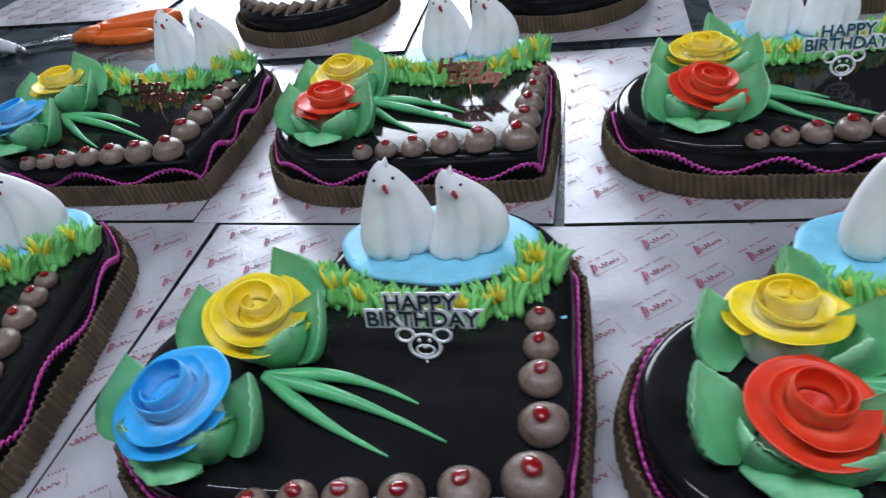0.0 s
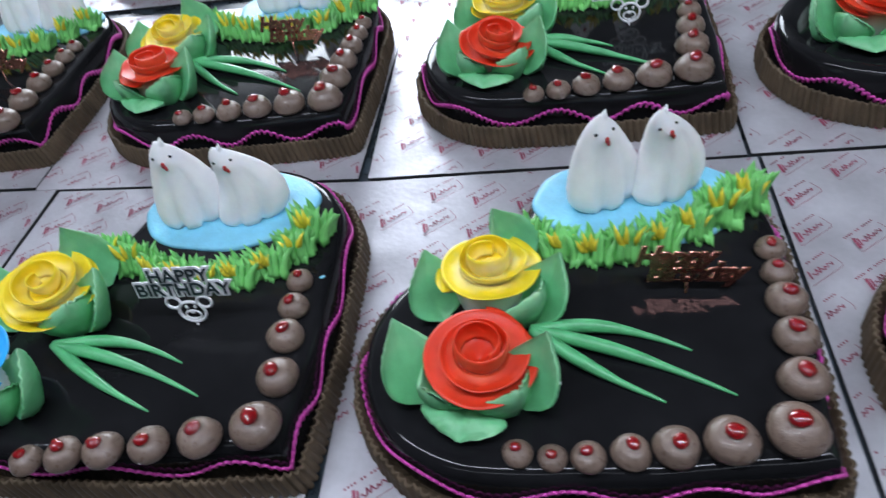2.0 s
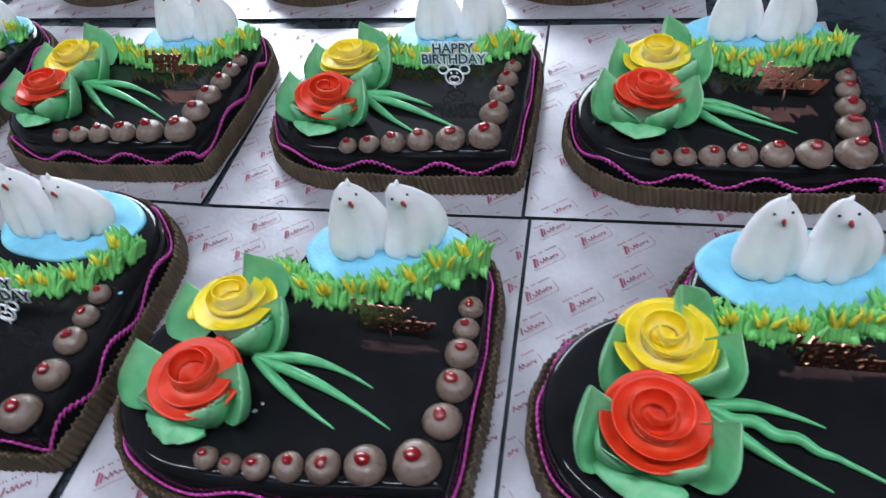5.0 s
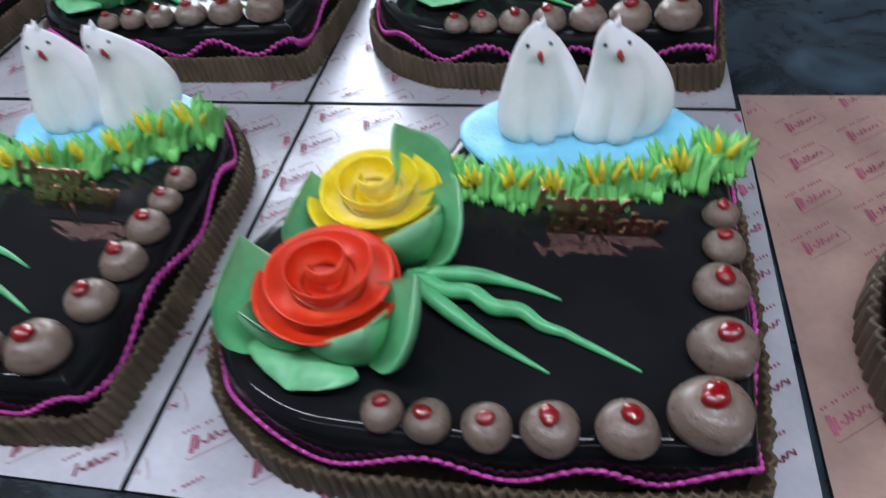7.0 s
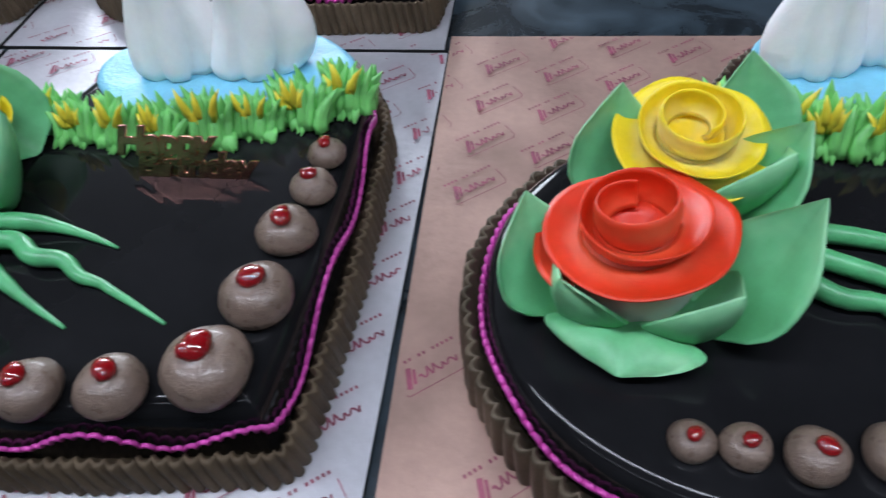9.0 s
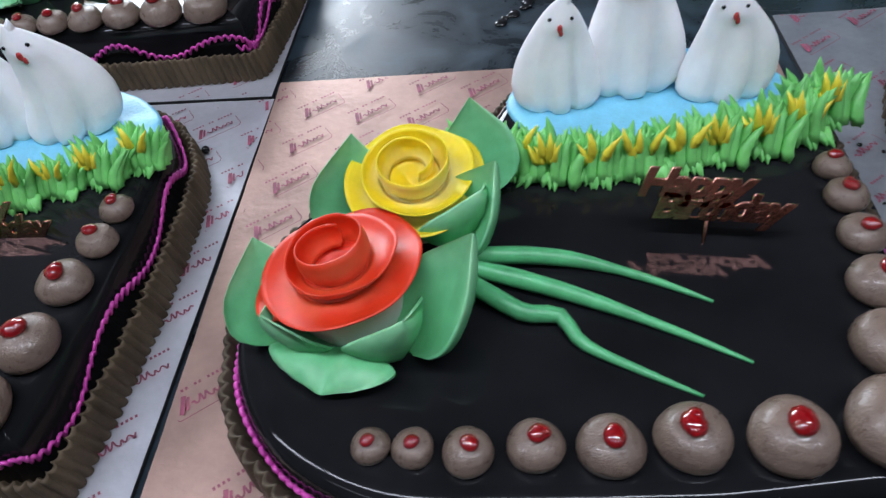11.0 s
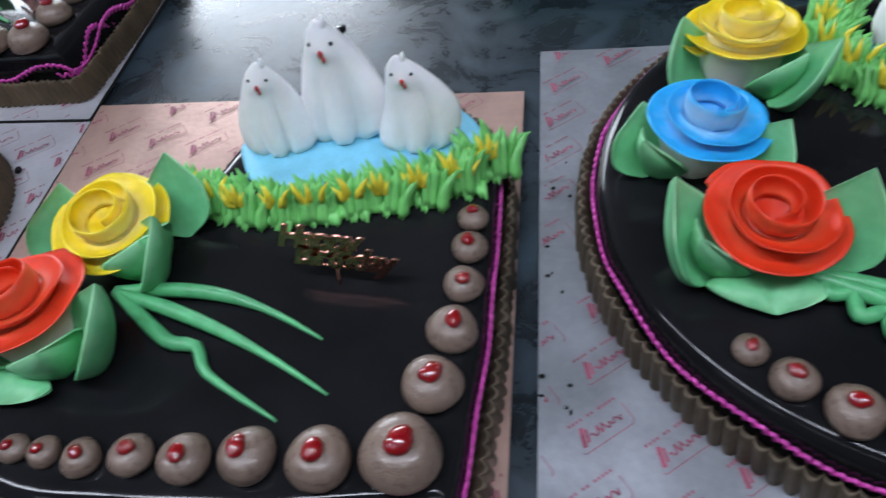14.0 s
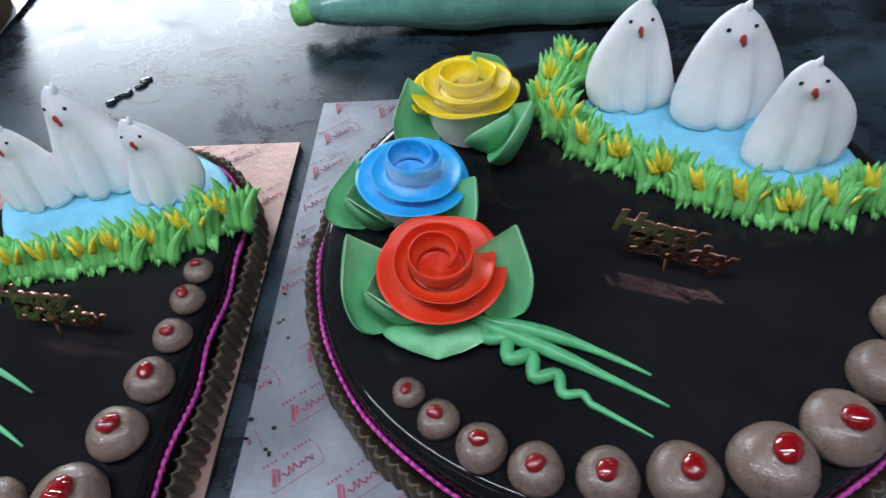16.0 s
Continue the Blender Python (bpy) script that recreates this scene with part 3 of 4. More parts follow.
def bird_mesh(seed, lean):
    """A seated white bird in piped cream: two hanging folds in front, broad sides and a head that runs out in a peaked crest."""
    n, u = 40, 48
    hs, rs = zip(*[(0.0, 0.74), (0.03, 0.92), (0.09, 1.01), (0.20, 1.03), (0.34, 0.96), (0.48, 0.84), (0.60, 0.71), (0.70, 0.59), (0.78, 0.485), (0.85, 0.38), (0.91, 0.265), (0.96, 0.14), (1.0, 0.012)])
    height = 0.078
    slant = 0.9 * lean

    def skin(h, a):
        r = float(np.interp(h, hs, rs))
        front = a - 1.5 * math.pi
        low = max(0.0, 1 - h / 0.74) ** 0.7
        k = 1.0 - 0.36 * low * (math.exp(-((front - 0.42 - 0.1 * lean) / 0.11) ** 2) + 0.8 * math.exp(-((front + 0.34) / 0.10) ** 2))
        k += 0.07 * low * math.exp(-(front / 0.20) ** 2) - 0.05 * low * math.exp(-((front - 0.05) / 0.05) ** 2) * (h < 0.3)
        k += 0.16 * math.exp(-((h - 0.80) / 0.075) ** 2) * math.exp(-(front / 0.55) ** 2)
        k += 0.018 * math.sin(3 * a + 7 * h + seed)
        side = 1 + 0.22 * lean * math.cos(a) * math.sin(math.pi * min(1, h * 1.15))
        cx = 0.006 * slant * math.sin(math.pi * h) - 0.008 * slant * h * h
        cy = 0.005 * math.sin(math.pi * h) + 0.003 * h * h
        return Vector((cx + 0.0275 * r * k * side * math.cos(a), cy + 0.0190 * r * k * math.sin(a), h * height))

    v = [skin(i / n, 2 * math.pi * j / u) for i in range(n + 1) for j in range(u)]
    f = [[i * u + j, i * u + (j + 1) % u, (i + 1) * u + (j + 1) % u, (i + 1) * u + j] for i in range(n) for j in range(u)]
    f += [list(range(u))[::-1], list(range(n * u, (n + 1) * u))]
    tip = skin(0.955, 1.5 * math.pi)
    crest = tube([tip + Vector((0.002, 0.003, -0.006)), tip + Vector((0.0030, 0.0028, 0.001)), tip + Vector((0.0042, 0.0030, 0.0055))], [0.0042, 0.0024, 0.0003], 8)
    white = join((v, f), crest)
    le, re, bk, bl = skin(0.835, 1.5 * math.pi - 0.62), skin(0.835, 1.5 * math.pi + 0.55), skin(0.775, 1.5 * math.pi - 0.05), skin(0.735, 1.5 * math.pi)
    eyes = join(blob(*le, 0.0013, 0.0011, 0.0013), blob(*re, 0.0013, 0.0011, 0.0013))
    beak = join(blob(bk[0], bk[1] - 0.0003, bk[2], 0.0017, 0.0016, 0.0030), blob(bl[0], bl[1] - 0.0002, bl[2], 0.0013, 0.0013, 0.0024))
    verts, faces = join(white, eyes, beak)
    idx = [0] * len(white[1]) + [1] * len(eyes[1]) + [2] * len(beak[1])
    return mesh("cream_bird", verts, faces, [WHITE, EYE_BLACK, BEAK_RED], index=idx)


BIRDS = [bird_mesh(1, 0.25), bird_mesh(2, 0.9), bird_mesh(3, -0.15), bird_mesh(4, 0.6)]


def bird(cake, x, y, which, size=1.0, turn=0.0, wide=1.14):
    part("cream_bird", BIRDS[which], cake, pose(x, y, TOPS[cake.name] + 0.0022, 0, 0, turn) @ Matrix.Diagonal((size * wide, size, size, 1)), "white piped cream bird with red gel beak")


def pond_mesh(cx, cy, rx, ry, seed, top, turn=0.0):
    n = 72
    rings = [(1.0, 0.0), (1.0, 0.0018), (0.975, 0.0032), (0.92, 0.0037), (0.72, 0.0036), (0.4, 0.0034), (0.02, 0.0035)]
    v = []
    for s, z in rings:
        for i in range(n):
            a = 2 * math.pi * i / n
            k = s * (1 + 0.05 * noise.noise((math.cos(a) * 2, math.sin(a) * 2, seed)) * (s > 0.9))
            x, y = rx * k * math.cos(a), ry * k * math.sin(a)
            c, sn = math.cos(turn), math.sin(turn)
            px, py = cx + c * x - sn * y, cy + sn * x + c * y
            v.append((px, py, top + z + (0.0008 * noise.noise((px * 90, py * 90, seed)) if z > 0.003 else 0)))
    f = [[k * n + i, k * n + (i + 1) % n, (k + 1) * n + (i + 1) % n, (k + 1) * n + i] for k in range(len(rings) - 1) for i in range(n)]
    f.append(list(range((len(rings) - 1) * n, len(rings) * n)))
    return mesh("pond", v, f, POND)


def text_mesh(body, size, extrude, mat, offset=0.0, shear=0.0, bevel=0.0, space=1.0, line=0.8):
    cu = bpy.data.curves.new("lettering", "FONT")
    cu.body, cu.size, cu.extrude, cu.offset, cu.shear, cu.bevel_depth = body, size, extrude, offset, shear, bevel
    cu.align_x, cu.space_character, cu.space_line, cu.resolution_u = "CENTER", space, line, 4
    ob = bpy.data.objects.new("lettering", cu)
    scene.collection.objects.link(ob)
    me = bpy.data.meshes.new_from_object(ob.evaluated_get(bpy.context.evaluated_depsgraph_get()))
    bpy.data.objects.remove(ob)
    me.materials.clear()
    me.materials.append(mat)
    return me


def ring_mesh(cx, cy, rx, ry, r, z, n=24):
    return tube([(cx + rx * math.cos(2 * math.pi * i / n), cy + ry * math.sin(2 * math.pi * i / n), z) for i in range(n)], r, 5, closed=True)


STICK = mesh("stick", *tube([(0, -0.026, 0), (0, -0.012, 0), (0, 0.004, 0)], [0.0005, 0.0009, 0.0009], 6), PLATE)
STICK_GOLD = mesh("stick", *tube([(0, -0.026, 0), (0, -0.012, 0), (0, 0.004, 0)], [0.0005, 0.0009, 0.0009], 6), GOLD)
PLATE_TEXT = {}


def plate_topper(x, y, z, turn, lean, ink):
    """A white plastic cake topper: dark capitals on a white outline and a round-eared animal face below."""
    if ink.name not in PLATE_TEXT:
        PLATE_TEXT[ink.name] = (text_mesh("HAPPY", 0.0158, 0.0006, PLATE, 0.0019, space=1.02), text_mesh("BIRTHDAY", 0.0158, 0.0006, PLATE, 0.0019),
                                text_mesh("HAPPY", 0.0158, 0.0003, ink, 0.0002, space=1.02), text_mesh("BIRTHDAY", 0.0158, 0.0003, ink, 0.0002))
    hp, bp_, hi, bi = PLATE_TEXT[ink.name]
    t = empty("cake_topper", pose(x, y, z, 90 + lean, 0, turn), "white plastic happy birthday cake topper with dark lettering", "cake topper", "toppers")
    part("lettering_back", hp, t, pose(0, 0.041, 0))
    part("lettering_back", bp_, t, pose(0, 0.0285, 0))
    part("lettering", hi, t, pose(0, 0.041, 0.0010))
    part("lettering", bi, t, pose(0, 0.0285, 0.0010))
    face = join(ring_mesh(0, 0.012, 0.0105, 0.0095, 0.0013, 0), ring_mesh(-0.0125, 0.021, 0.0058, 0.0052, 0.0012, 0), ring_mesh(0.0125, 0.021, 0.0058, 0.0052, 0.0012, 0),
                ring_mesh(0, 0.009, 0.006, 0.004, 0.0008, 0), blob(0, 0.0115, 0, 0.002, 0.0014, 0.001), blob(-0.0035, 0.0165, 0, 0.0013, 0.0017, 0.001), blob(0.0035, 0.0165, 0, 0.0013, 0.0017, 0.001))
    part("face_outline", mesh("face_outline", *face, PLATE), t)
    part("stick", STICK, t, pose(0, 0.002, 0))
    return t


SCRIPT = [None]


def script_topper(x, y, z, turn, lean):
    """A thin rose-gold topper with two lines of slanted script."""
    if SCRIPT[0] is None:
        SCRIPT[0] = (text_mesh("Happy", 0.0215, 0.0006, GOLD, 0.0007, 0.32, 0.0004, 0.92), text_mesh("Birthday", 0.0205, 0.0006, GOLD, 0.0007, 0.32, 0.0004, 0.92))
    t = empty("cake_topper", pose(x, y, z, 90 + lean, 0, turn), "shiny rose-gold script happy birthday cake topper", "cake topper", "toppers")
    part("lettering", SCRIPT[0][0], t, pose(-0.010, 0.0250, 0))
    part("lettering", SCRIPT[0][1], t, pose(0.004, 0.0125, 0))
    part("bar", mesh("bar", *box(-0.027, 0.0122, -0.0004, 0.030, 0.0130, 0.0002, 0.0001), GOLD, smooth=False), t)
    part("stick", STICK_GOLD, t, pose(0, 0.010, 0))
    return t


def cake_base(x, y, q, seed, label, turn=0.0, pink=True, top=TOP, fold=0.0066, mat=CRIMP, swing=0.0074, thick=0.00115):
    cake = empty("birthday_cake", pose(x, y, 0, 0, 0, turn), label, "cake", "decorated cakes")
    TOPS[cake.name] = top
    part("cake_body", body_mesh(q, top), cake, label="glossy black chocolate glaze")
    part("crimped_border", crimp_mesh(q, seed, fold, mat), cake, label="fluted brown band round the foot")
    if pink:
        part("pink_piping", piping_mesh(q, seed, top, swing, thick), cake, label="bright pink coiled cream line")
    return cake


def ease_row(a, b, ra, rb, n):
    """n places from a to b, spaced by radii that shrink from ra to rb."""
    r = [ra + (rb - ra) * i / max(1, n - 1) for i in range(n)]
    s = [0.0]
    for i in range(1, n):
        s.append(s[-1] + r[i - 1] + r[i])
    room = math.hypot(b[0] - a[0], b[1] - a[1]) / s[-1]
    r = [q * min(0.97, room * 0.95) for q in r]
    return [(a[0] + (b[0] - a[0]) * k / s[-1], a[1] + (b[1] - a[1]) * k / s[-1], q) for k, q in zip(s, r)]


def along(points, n):
    p = np.array(points)
    s = np.concatenate([[0], np.cumsum(np.linalg.norm(np.diff(p, axis=0), axis=1))])
    u = np.linspace(0, s[-1], n)
    return [(float(np.interp(t, s, p[:, 0])), float(np.interp(t, s, p[:, 1]))) for t in u]


def heart_cake(x, y, side, seed, label, roses, root, tips, corner, front, front_n, right, right_n, arc, tufts, birds, big=0.0185, small=0.0105, odd=None, tuft_size=1.0, sizes=(0.89, 0.89), turn=0.0, top=TOP, dollops=None, smooth=False, lift=0.010, pull=0.0, kinds=None, points=(), facing=14.0, **look_of):
    rnd = random.Random(seed)
    cake = cake_base(x, y, heart(side, lift, pull), seed, label, turn, top=top, **look_of)
    part("pond", pond_mesh(-side * 0.525, side * 1.165, side * (0.380 if side < 0.23 else 0.370), side * 0.238, seed, top), cake, label="pale blue cream pond")
    for i, (rx, ry, col) in enumerate(roses):
        rose(cake, rx, ry, col, sizes[i], rnd.uniform(0, 360), (rnd.uniform(2, 10), rnd.uniform(-6, 6)), kinds[i] if kinds else (seed + i) % 4)
    (r0x, r0y, _), (r1x, r1y, _) = roses[:2]
    # pointed leaves up both sides of the roses, a folded one in front and broad ones in the gaps
    ends = points or [(0, -0.056, 0.010, 0.048), (0, 0.048, 0.004, 0.050), (1, -0.054, 0.004, 0.045), (1, 0.050, 0.004, 0.047), (1, 0.006, 0.040, 0.056)]
    for which, dx, dy, dz in ends:
        leaf_to(cake, roses[which][:2], (roses[which][0] + dx, roses[which][1] + dy, dz), smooth)
    (r0x, r0y, _), (r1x, r1y, _) = roses[:2]
    for ang, k, size, lx, ly in [(258, 2, 0.80, r0x, r0y), (218, 3, 0.85, r0x, r0y), (312, 3, 0.90, r0x, r0y), (322, 3, 1.0, r1x, r1y)]:
        a = radians(ang)
        leaf(cake, lx + 0.020 * math.cos(a), ly + 0.020 * math.sin(a), ang, k, size, smooth)
    for i, tip in enumerate(tips):
        w = (odd or {}).get(i, {})
        stem(cake, root, tip, **{**dict(bow=(0.10, 0.04, -0.03)[i]), **w})
    rows = dollops or ease_row(corner, front, big, small, front_n) + ease_row(corner, right, big, small, right_n)[1:]
    for px, py, r in rows:
        dollop(cake, px, py, r, rnd)
    for i, (px, py) in enumerate(along(arc, tufts)):
        tuft(cake, px, py + 0.008, tuft_size * rnd.uniform(0.92, 1.08) * (1.08 if i >= tufts - 2 else 1.0), rnd)
    for bx, by, which, size, wide in birds:
        bird(cake, bx, by, which, size, facing, wide)
    return cake


# ---- the room, the counter and the floor ----
def structure(name, geo, mat, label, category, smooth=False):
    return tagged(new(name, mesh(name, *geo, mat, smooth=smooth)), label, category, kind="structure")


structure("floor", box(-3.6, -3.1, -1.0, 4.1, 3.4, -0.9), FLOOR_M, "dark greenish tiled kitchen floor", "floor")
structure("ceiling", box(-3.6, -3.1, 2.05, 4.1, 3.4, 2.15), CEIL_M, "plain grey painted ceiling", "ceiling")
structure("wall_west", box(-3.7, -3.1, -0.9, -3.6, 3.4, 2.05), WALL_M, "plain grey painted wall", "wall")
structure("wall_east", box(4.1, -3.1, -0.9, 4.2, 3.4, 2.05), WALL_M, "plain grey painted wall", "wall")
structure("wall_south", box(-3.6, -3.2, -0.9, 4.1, -3.1, 2.05), SHADED_WALL, "plain unseen wall, darkened as the unlit side", "wall")
wx0, wx1, wz0, wz1 = -2.55, -0.05, 0.82, 1.90
structure("wall_north", join(box(-3.6, 3.4, -0.9, wx0, 3.5, 2.05), box(wx1, 3.4, -0.9, 4.1, 3.5, 2.05), box(wx0, 3.4, -0.9, wx1, 3.5, wz0), box(wx0, 3.4, wz1, wx1, 3.5, 2.05)), WALL_M, "grey painted wall with a window opening", "wall")
win = empty("window_1", pose(0, 0, 0), "white framed window with daylight outside", "window", kind="structure")
part("window_frame", mesh("window_frame", *join(box(wx0, 3.42, wz0, wx0 + 0.05, 3.47, wz1), box(wx1 - 0.05, 3.42, wz0, wx1, 3.47, wz1), box(wx0 + 0.05, 3.42, wz0, wx1 - 0.05, 3.47, wz0 + 0.05), box(wx0 + 0.05, 3.42, wz1 - 0.05, wx1 - 0.05, 3.47, wz1), box(-1.32, 3.42, wz0 + 0.05, -1.28, 3.47, wz1 - 0.05)), WOOD_W, smooth=False), win)
# Unseen fittings for every tube, the two added fill lamps included.
for tx, ty, share in TUBES:
    t = empty("ceiling_light", pose(tx, ty, 2.05), "unseen white fluorescent tube fitting under the ceiling", "ceiling light", "tube lights")
    part("housing", mesh("housing", *box(-0.74, -0.08, -0.07, 0.74, 0.08, -0.001, 0.005), WOOD_W, smooth=False), t)

counter = empty("counter", pose(0, 0, 0), "black polished granite worktop, smeared and dusty", "counter", kind="structure")
part("worktop", mesh("worktop", *box(-2.2, -0.375, -0.045, 2.6, 1.5, -0.005, 0.004), GRANITE, smooth=False), counter)
part("base_cabinet", mesh("base_cabinet", *box(-2.1, -0.30, -0.9, 2.5, 1.45, -0.046), FLOOR_M, smooth=False), counter)


# ---- cake boards ----
def board(x0, y0, x1, y1, mat, seed, label, turn=0.0, prints=True):
    rnd = random.Random(seed)
    w, h = x1 - x0, y1 - y0
    ob = empty("cake_board", pose((x0 + x1) / 2, (y0 + y1) / 2, 0, 0, 0, turn), label, "cake board", "cake boards")
    part("card", mesh("card", *box(-w / 2, -h / 2, -0.0042, w / 2, h / 2, -0.0012, 0.0003), CARD_EDGE, smooth=False), ob, label="dark card core")
    n = 56
    v = [(-w / 2 + w * i / n, -h / 2 + h * j / n, -0.0005 + 0.00035 * noise.noise((i * 0.16, j * 0.22, seed)) + 0.00022 * noise.noise((i * 0.5 + j * 0.2, j * 0.45, seed + 9))) for j in range(n + 1) for i in range(n + 1)]
    f = [[j * (n + 1) + i, j * (n + 1) + i + 1, (j + 1) * (n + 1) + i + 1, (j + 1) * (n + 1) + i] for j in range(n) for i in range(n)]
    part("foil", mesh("foil", v, f, mat), ob, label="wrinkled foil face")
    if prints:
        part("print", print_mesh(w, h, seed), ob, label="small dark red slanted printing")
    return ob


def print_mesh(w, h, seed):
    """Stamped repeats on the foil: a slanted rounded frame with loops of script and thin lines of small type, as plain strokes."""
    rnd = random.Random(seed)
    v, f = [], []
    z = 0.0006

    def bar(ax, ay, bx, by, t):
        d = math.hypot(bx - ax, by - ay)
        if d < 1e-6 or max(abs(ax), abs(bx)) > w / 2 - 0.002 or max(abs(ay), abs(by)) > h / 2 - 0.002:
            return
        nx, ny = -(by - ay) / d * t / 2, (bx - ax) / d * t / 2
        o = len(v)
        v.extend([(ax + nx, ay + ny, z), (ax - nx, ay - ny, z), (bx - nx, by - ny, z), (bx + nx, by + ny, z)])
        f.append([o, o + 1, o + 2, o + 3])

    ang = radians(36)
    c, s = math.cos(ang), math.sin(ang)
    for i in range(-6, 7):
        for j in range(-9, 10):
            ox, oy = i * 0.056 + (j % 2) * 0.028, j * 0.032
            cx, cy = c * ox - s * oy, s * ox + c * oy

            def at(px, py):
                return cx + c * px - s * py, cy + s * px + c * py

            if max(abs(cx), abs(cy)) > max(w, h) / 2 + 0.02:
                continue
            fade = rnd.random()
            if fade < 0.12:
                continue
            # two slanted strokes and a wavy stroke
            bar(*at(-0.0150, -0.0042), *at(-0.0105, 0.0066), 0.0026)
            bar(*at(-0.0115, -0.0030), *at(-0.0085, 0.0046), 0.0016)
            wave = [(-0.0080 + 0.0011 * k, 0.0026 * math.sin(1.7 * k + 0.9 * math.sin(k)) * (1.4 if 4 < k < 9 else 0.7) - 0.0004) for k in range(20)]
            for a, b in zip(wave, wave[1:]):
                bar(*at(*a), *at(*b), 0.0011)
            # frame and a line of small type
            for a, b in (((-0.017, -0.0075), (0.016, -0.0075)), ((0.016, -0.0075), (0.018, -0.005)), ((0.018, -0.005), (0.018, 0.006)), ((-0.017, -0.0075), (-0.018, -0.006))):
                bar(*at(*a), *at(*b), 0.0005)
            for k in range(13):
                if k == 4 or k == 7:
                    continue
                bar(*at(-0.016 + k * 0.0026, 0.0105), *at(-0.0146 + k * 0.0026, 0.0105), 0.0019)
    return mesh("print", v, f, PRINT, smooth=False)


SIL = "silver foil cake board with faded red printing on the counter"
for k, (x0, x1, yb, turn) in enumerate([(-0.735, -0.3795, 0.005, 0.4), (-0.378, -0.0010, 0.0015, -0.4), (0.0005, 0.3545, 0.0075, 2.2), (0.356, 0.713, 0.0215, 2.2)]):
    board(x0 + 0.008, yb - 0.356, x1 + 0.006, yb - 0.001, SILVER, 10 + k, SIL, turn)
for k, (x0, x1, yf, turn) in enumerate([(-0.770, -0.402, 0.009, 0.4), (-0.398, -0.0215, 0.005, -0.2), (-0.0185, 0.343, 0.0105, 2.0), (0.3465, 0.706, 0.0245, 2.0)]):
    board(x0 - 0.004, yf, x1 - 0.004, yf + 0.388, SILVER, 20 + k, SIL, turn)
board(0.722, -0.345, 1.113, 0.060, COPPER, 31, "copper-coloured foil cake board with faded red printing", 3.0)
board(1.125, -0.300, 1.56, 0.137, SHADED_SILVER, 32, "silver foil cake board with dark reflection painted in, crumbs and smears", 3.5)

# ---- the cakes ----
L2 = "heart-shaped chocolate cake with {} roses and cream birds"
ARC = [(-0.198, 0.205), (-0.165, 0.184), (-0.130, 0.174), (-0.095, 0.182), (-0.060, 0.200), (-0.032, 0.228)]
PAIR = [(-0.138, 0.248, 0, 1.02, 1.10), (-0.086, 0.248, 1, 1.0, 1.10)]
heart_cake(-0.378, -0.326, 0.216, 1, L2.format("cream"), [(-0.229, 0.066, "red"), (-0.222, 0.145, "yellow")], (-0.19, 0.1), [(-0.095, 0.09), (-0.07, 0.06), (-0.11, 0.05)],
           (-0.034, 0.044), (-0.165, 0.038), 7, (-0.040, 0.185), 6, ARC, 8, PAIR, turn=8)
heart_cake(0.000, -0.338, 0.216, 2, L2.format("blue and yellow"), [(-0.236, 0.062, "blue"), (-0.220, 0.138, "yellow")], (-0.193, 0.094), [(-0.096, 0.088), (-0.073, 0.061), (-0.106, 0.048)],
           None, None, 0, None, 0, [(-0.200, 0.188), (-0.147, 0.168), (-0.106, 0.160), (-0.066, 0.164), (-0.042, 0.180), (-0.026, 0.214)], 9, [(-0.143, 0.242, 0, 1.06, 1.06), (-0.090, 0.242, 1, 0.96, 1.16)], sizes=(0.98, 0.92), kinds=(2, 1), top=0.047, lift=0.014, pull=-0.010,
           dollops=[(-0.020, 0.037, 0.0173), (-0.057, 0.028, 0.0147), (-0.091, 0.021, 0.0138), (-0.123, 0.016, 0.0135), (-0.151, 0.012, 0.0129), (-0.177, 0.007, 0.0110), (-0.016, 0.075, 0.0152), (-0.020, 0.110, 0.0139), (-0.022, 0.138, 0.0118), (-0.024, 0.164, 0.0106)])
heart_cake(0.350, -0.340, 0.216, 3, L2.format("red and yellow"), [(-0.226, 0.083, "red"), (-0.222, 0.151, "yellow")], (-0.182, 0.114), [(-0.088, 0.107), (-0.065, 0.074), (-0.108, 0.068)],
           None, None, 0, None, 0, [(-0.197, 0.206), (-0.170, 0.189), (-0.136, 0.184), (-0.098, 0.198), (-0.064, 0.216), (-0.033, 0.240)], 8, [(-0.139, 0.254, 0, 1.04, 1.08), (-0.092, 0.260, 1, 1.02, 1.06)], top=0.045, facing=30.0, kinds=(2, 2), points=[(0, -0.064, 0.010, 0.043), (0, 0.047, 0.003, 0.050), (1, -0.056, 0.007, 0.041), (1, 0.050, 0.004, 0.046), (1, 0.002, 0.042, 0.052)], lift=0.021, pull=0.001,
           dollops=[(-0.037, 0.049, 0.0173), (-0.074, 0.041, 0.0158), (-0.105, 0.036, 0.0135), (-0.131, 0.032, 0.0116), (-0.156, 0.028, 0.0106), (-0.177, 0.027, 0.0090), (-0.198, 0.029, 0.0094), (-0.026, 0.084, 0.0150), (-0.023, 0.116, 0.0142), (-0.023, 0.146, 0.0136), (-0.024, 0.171, 0.0110), (-0.024, 0.194, 0.0105)])
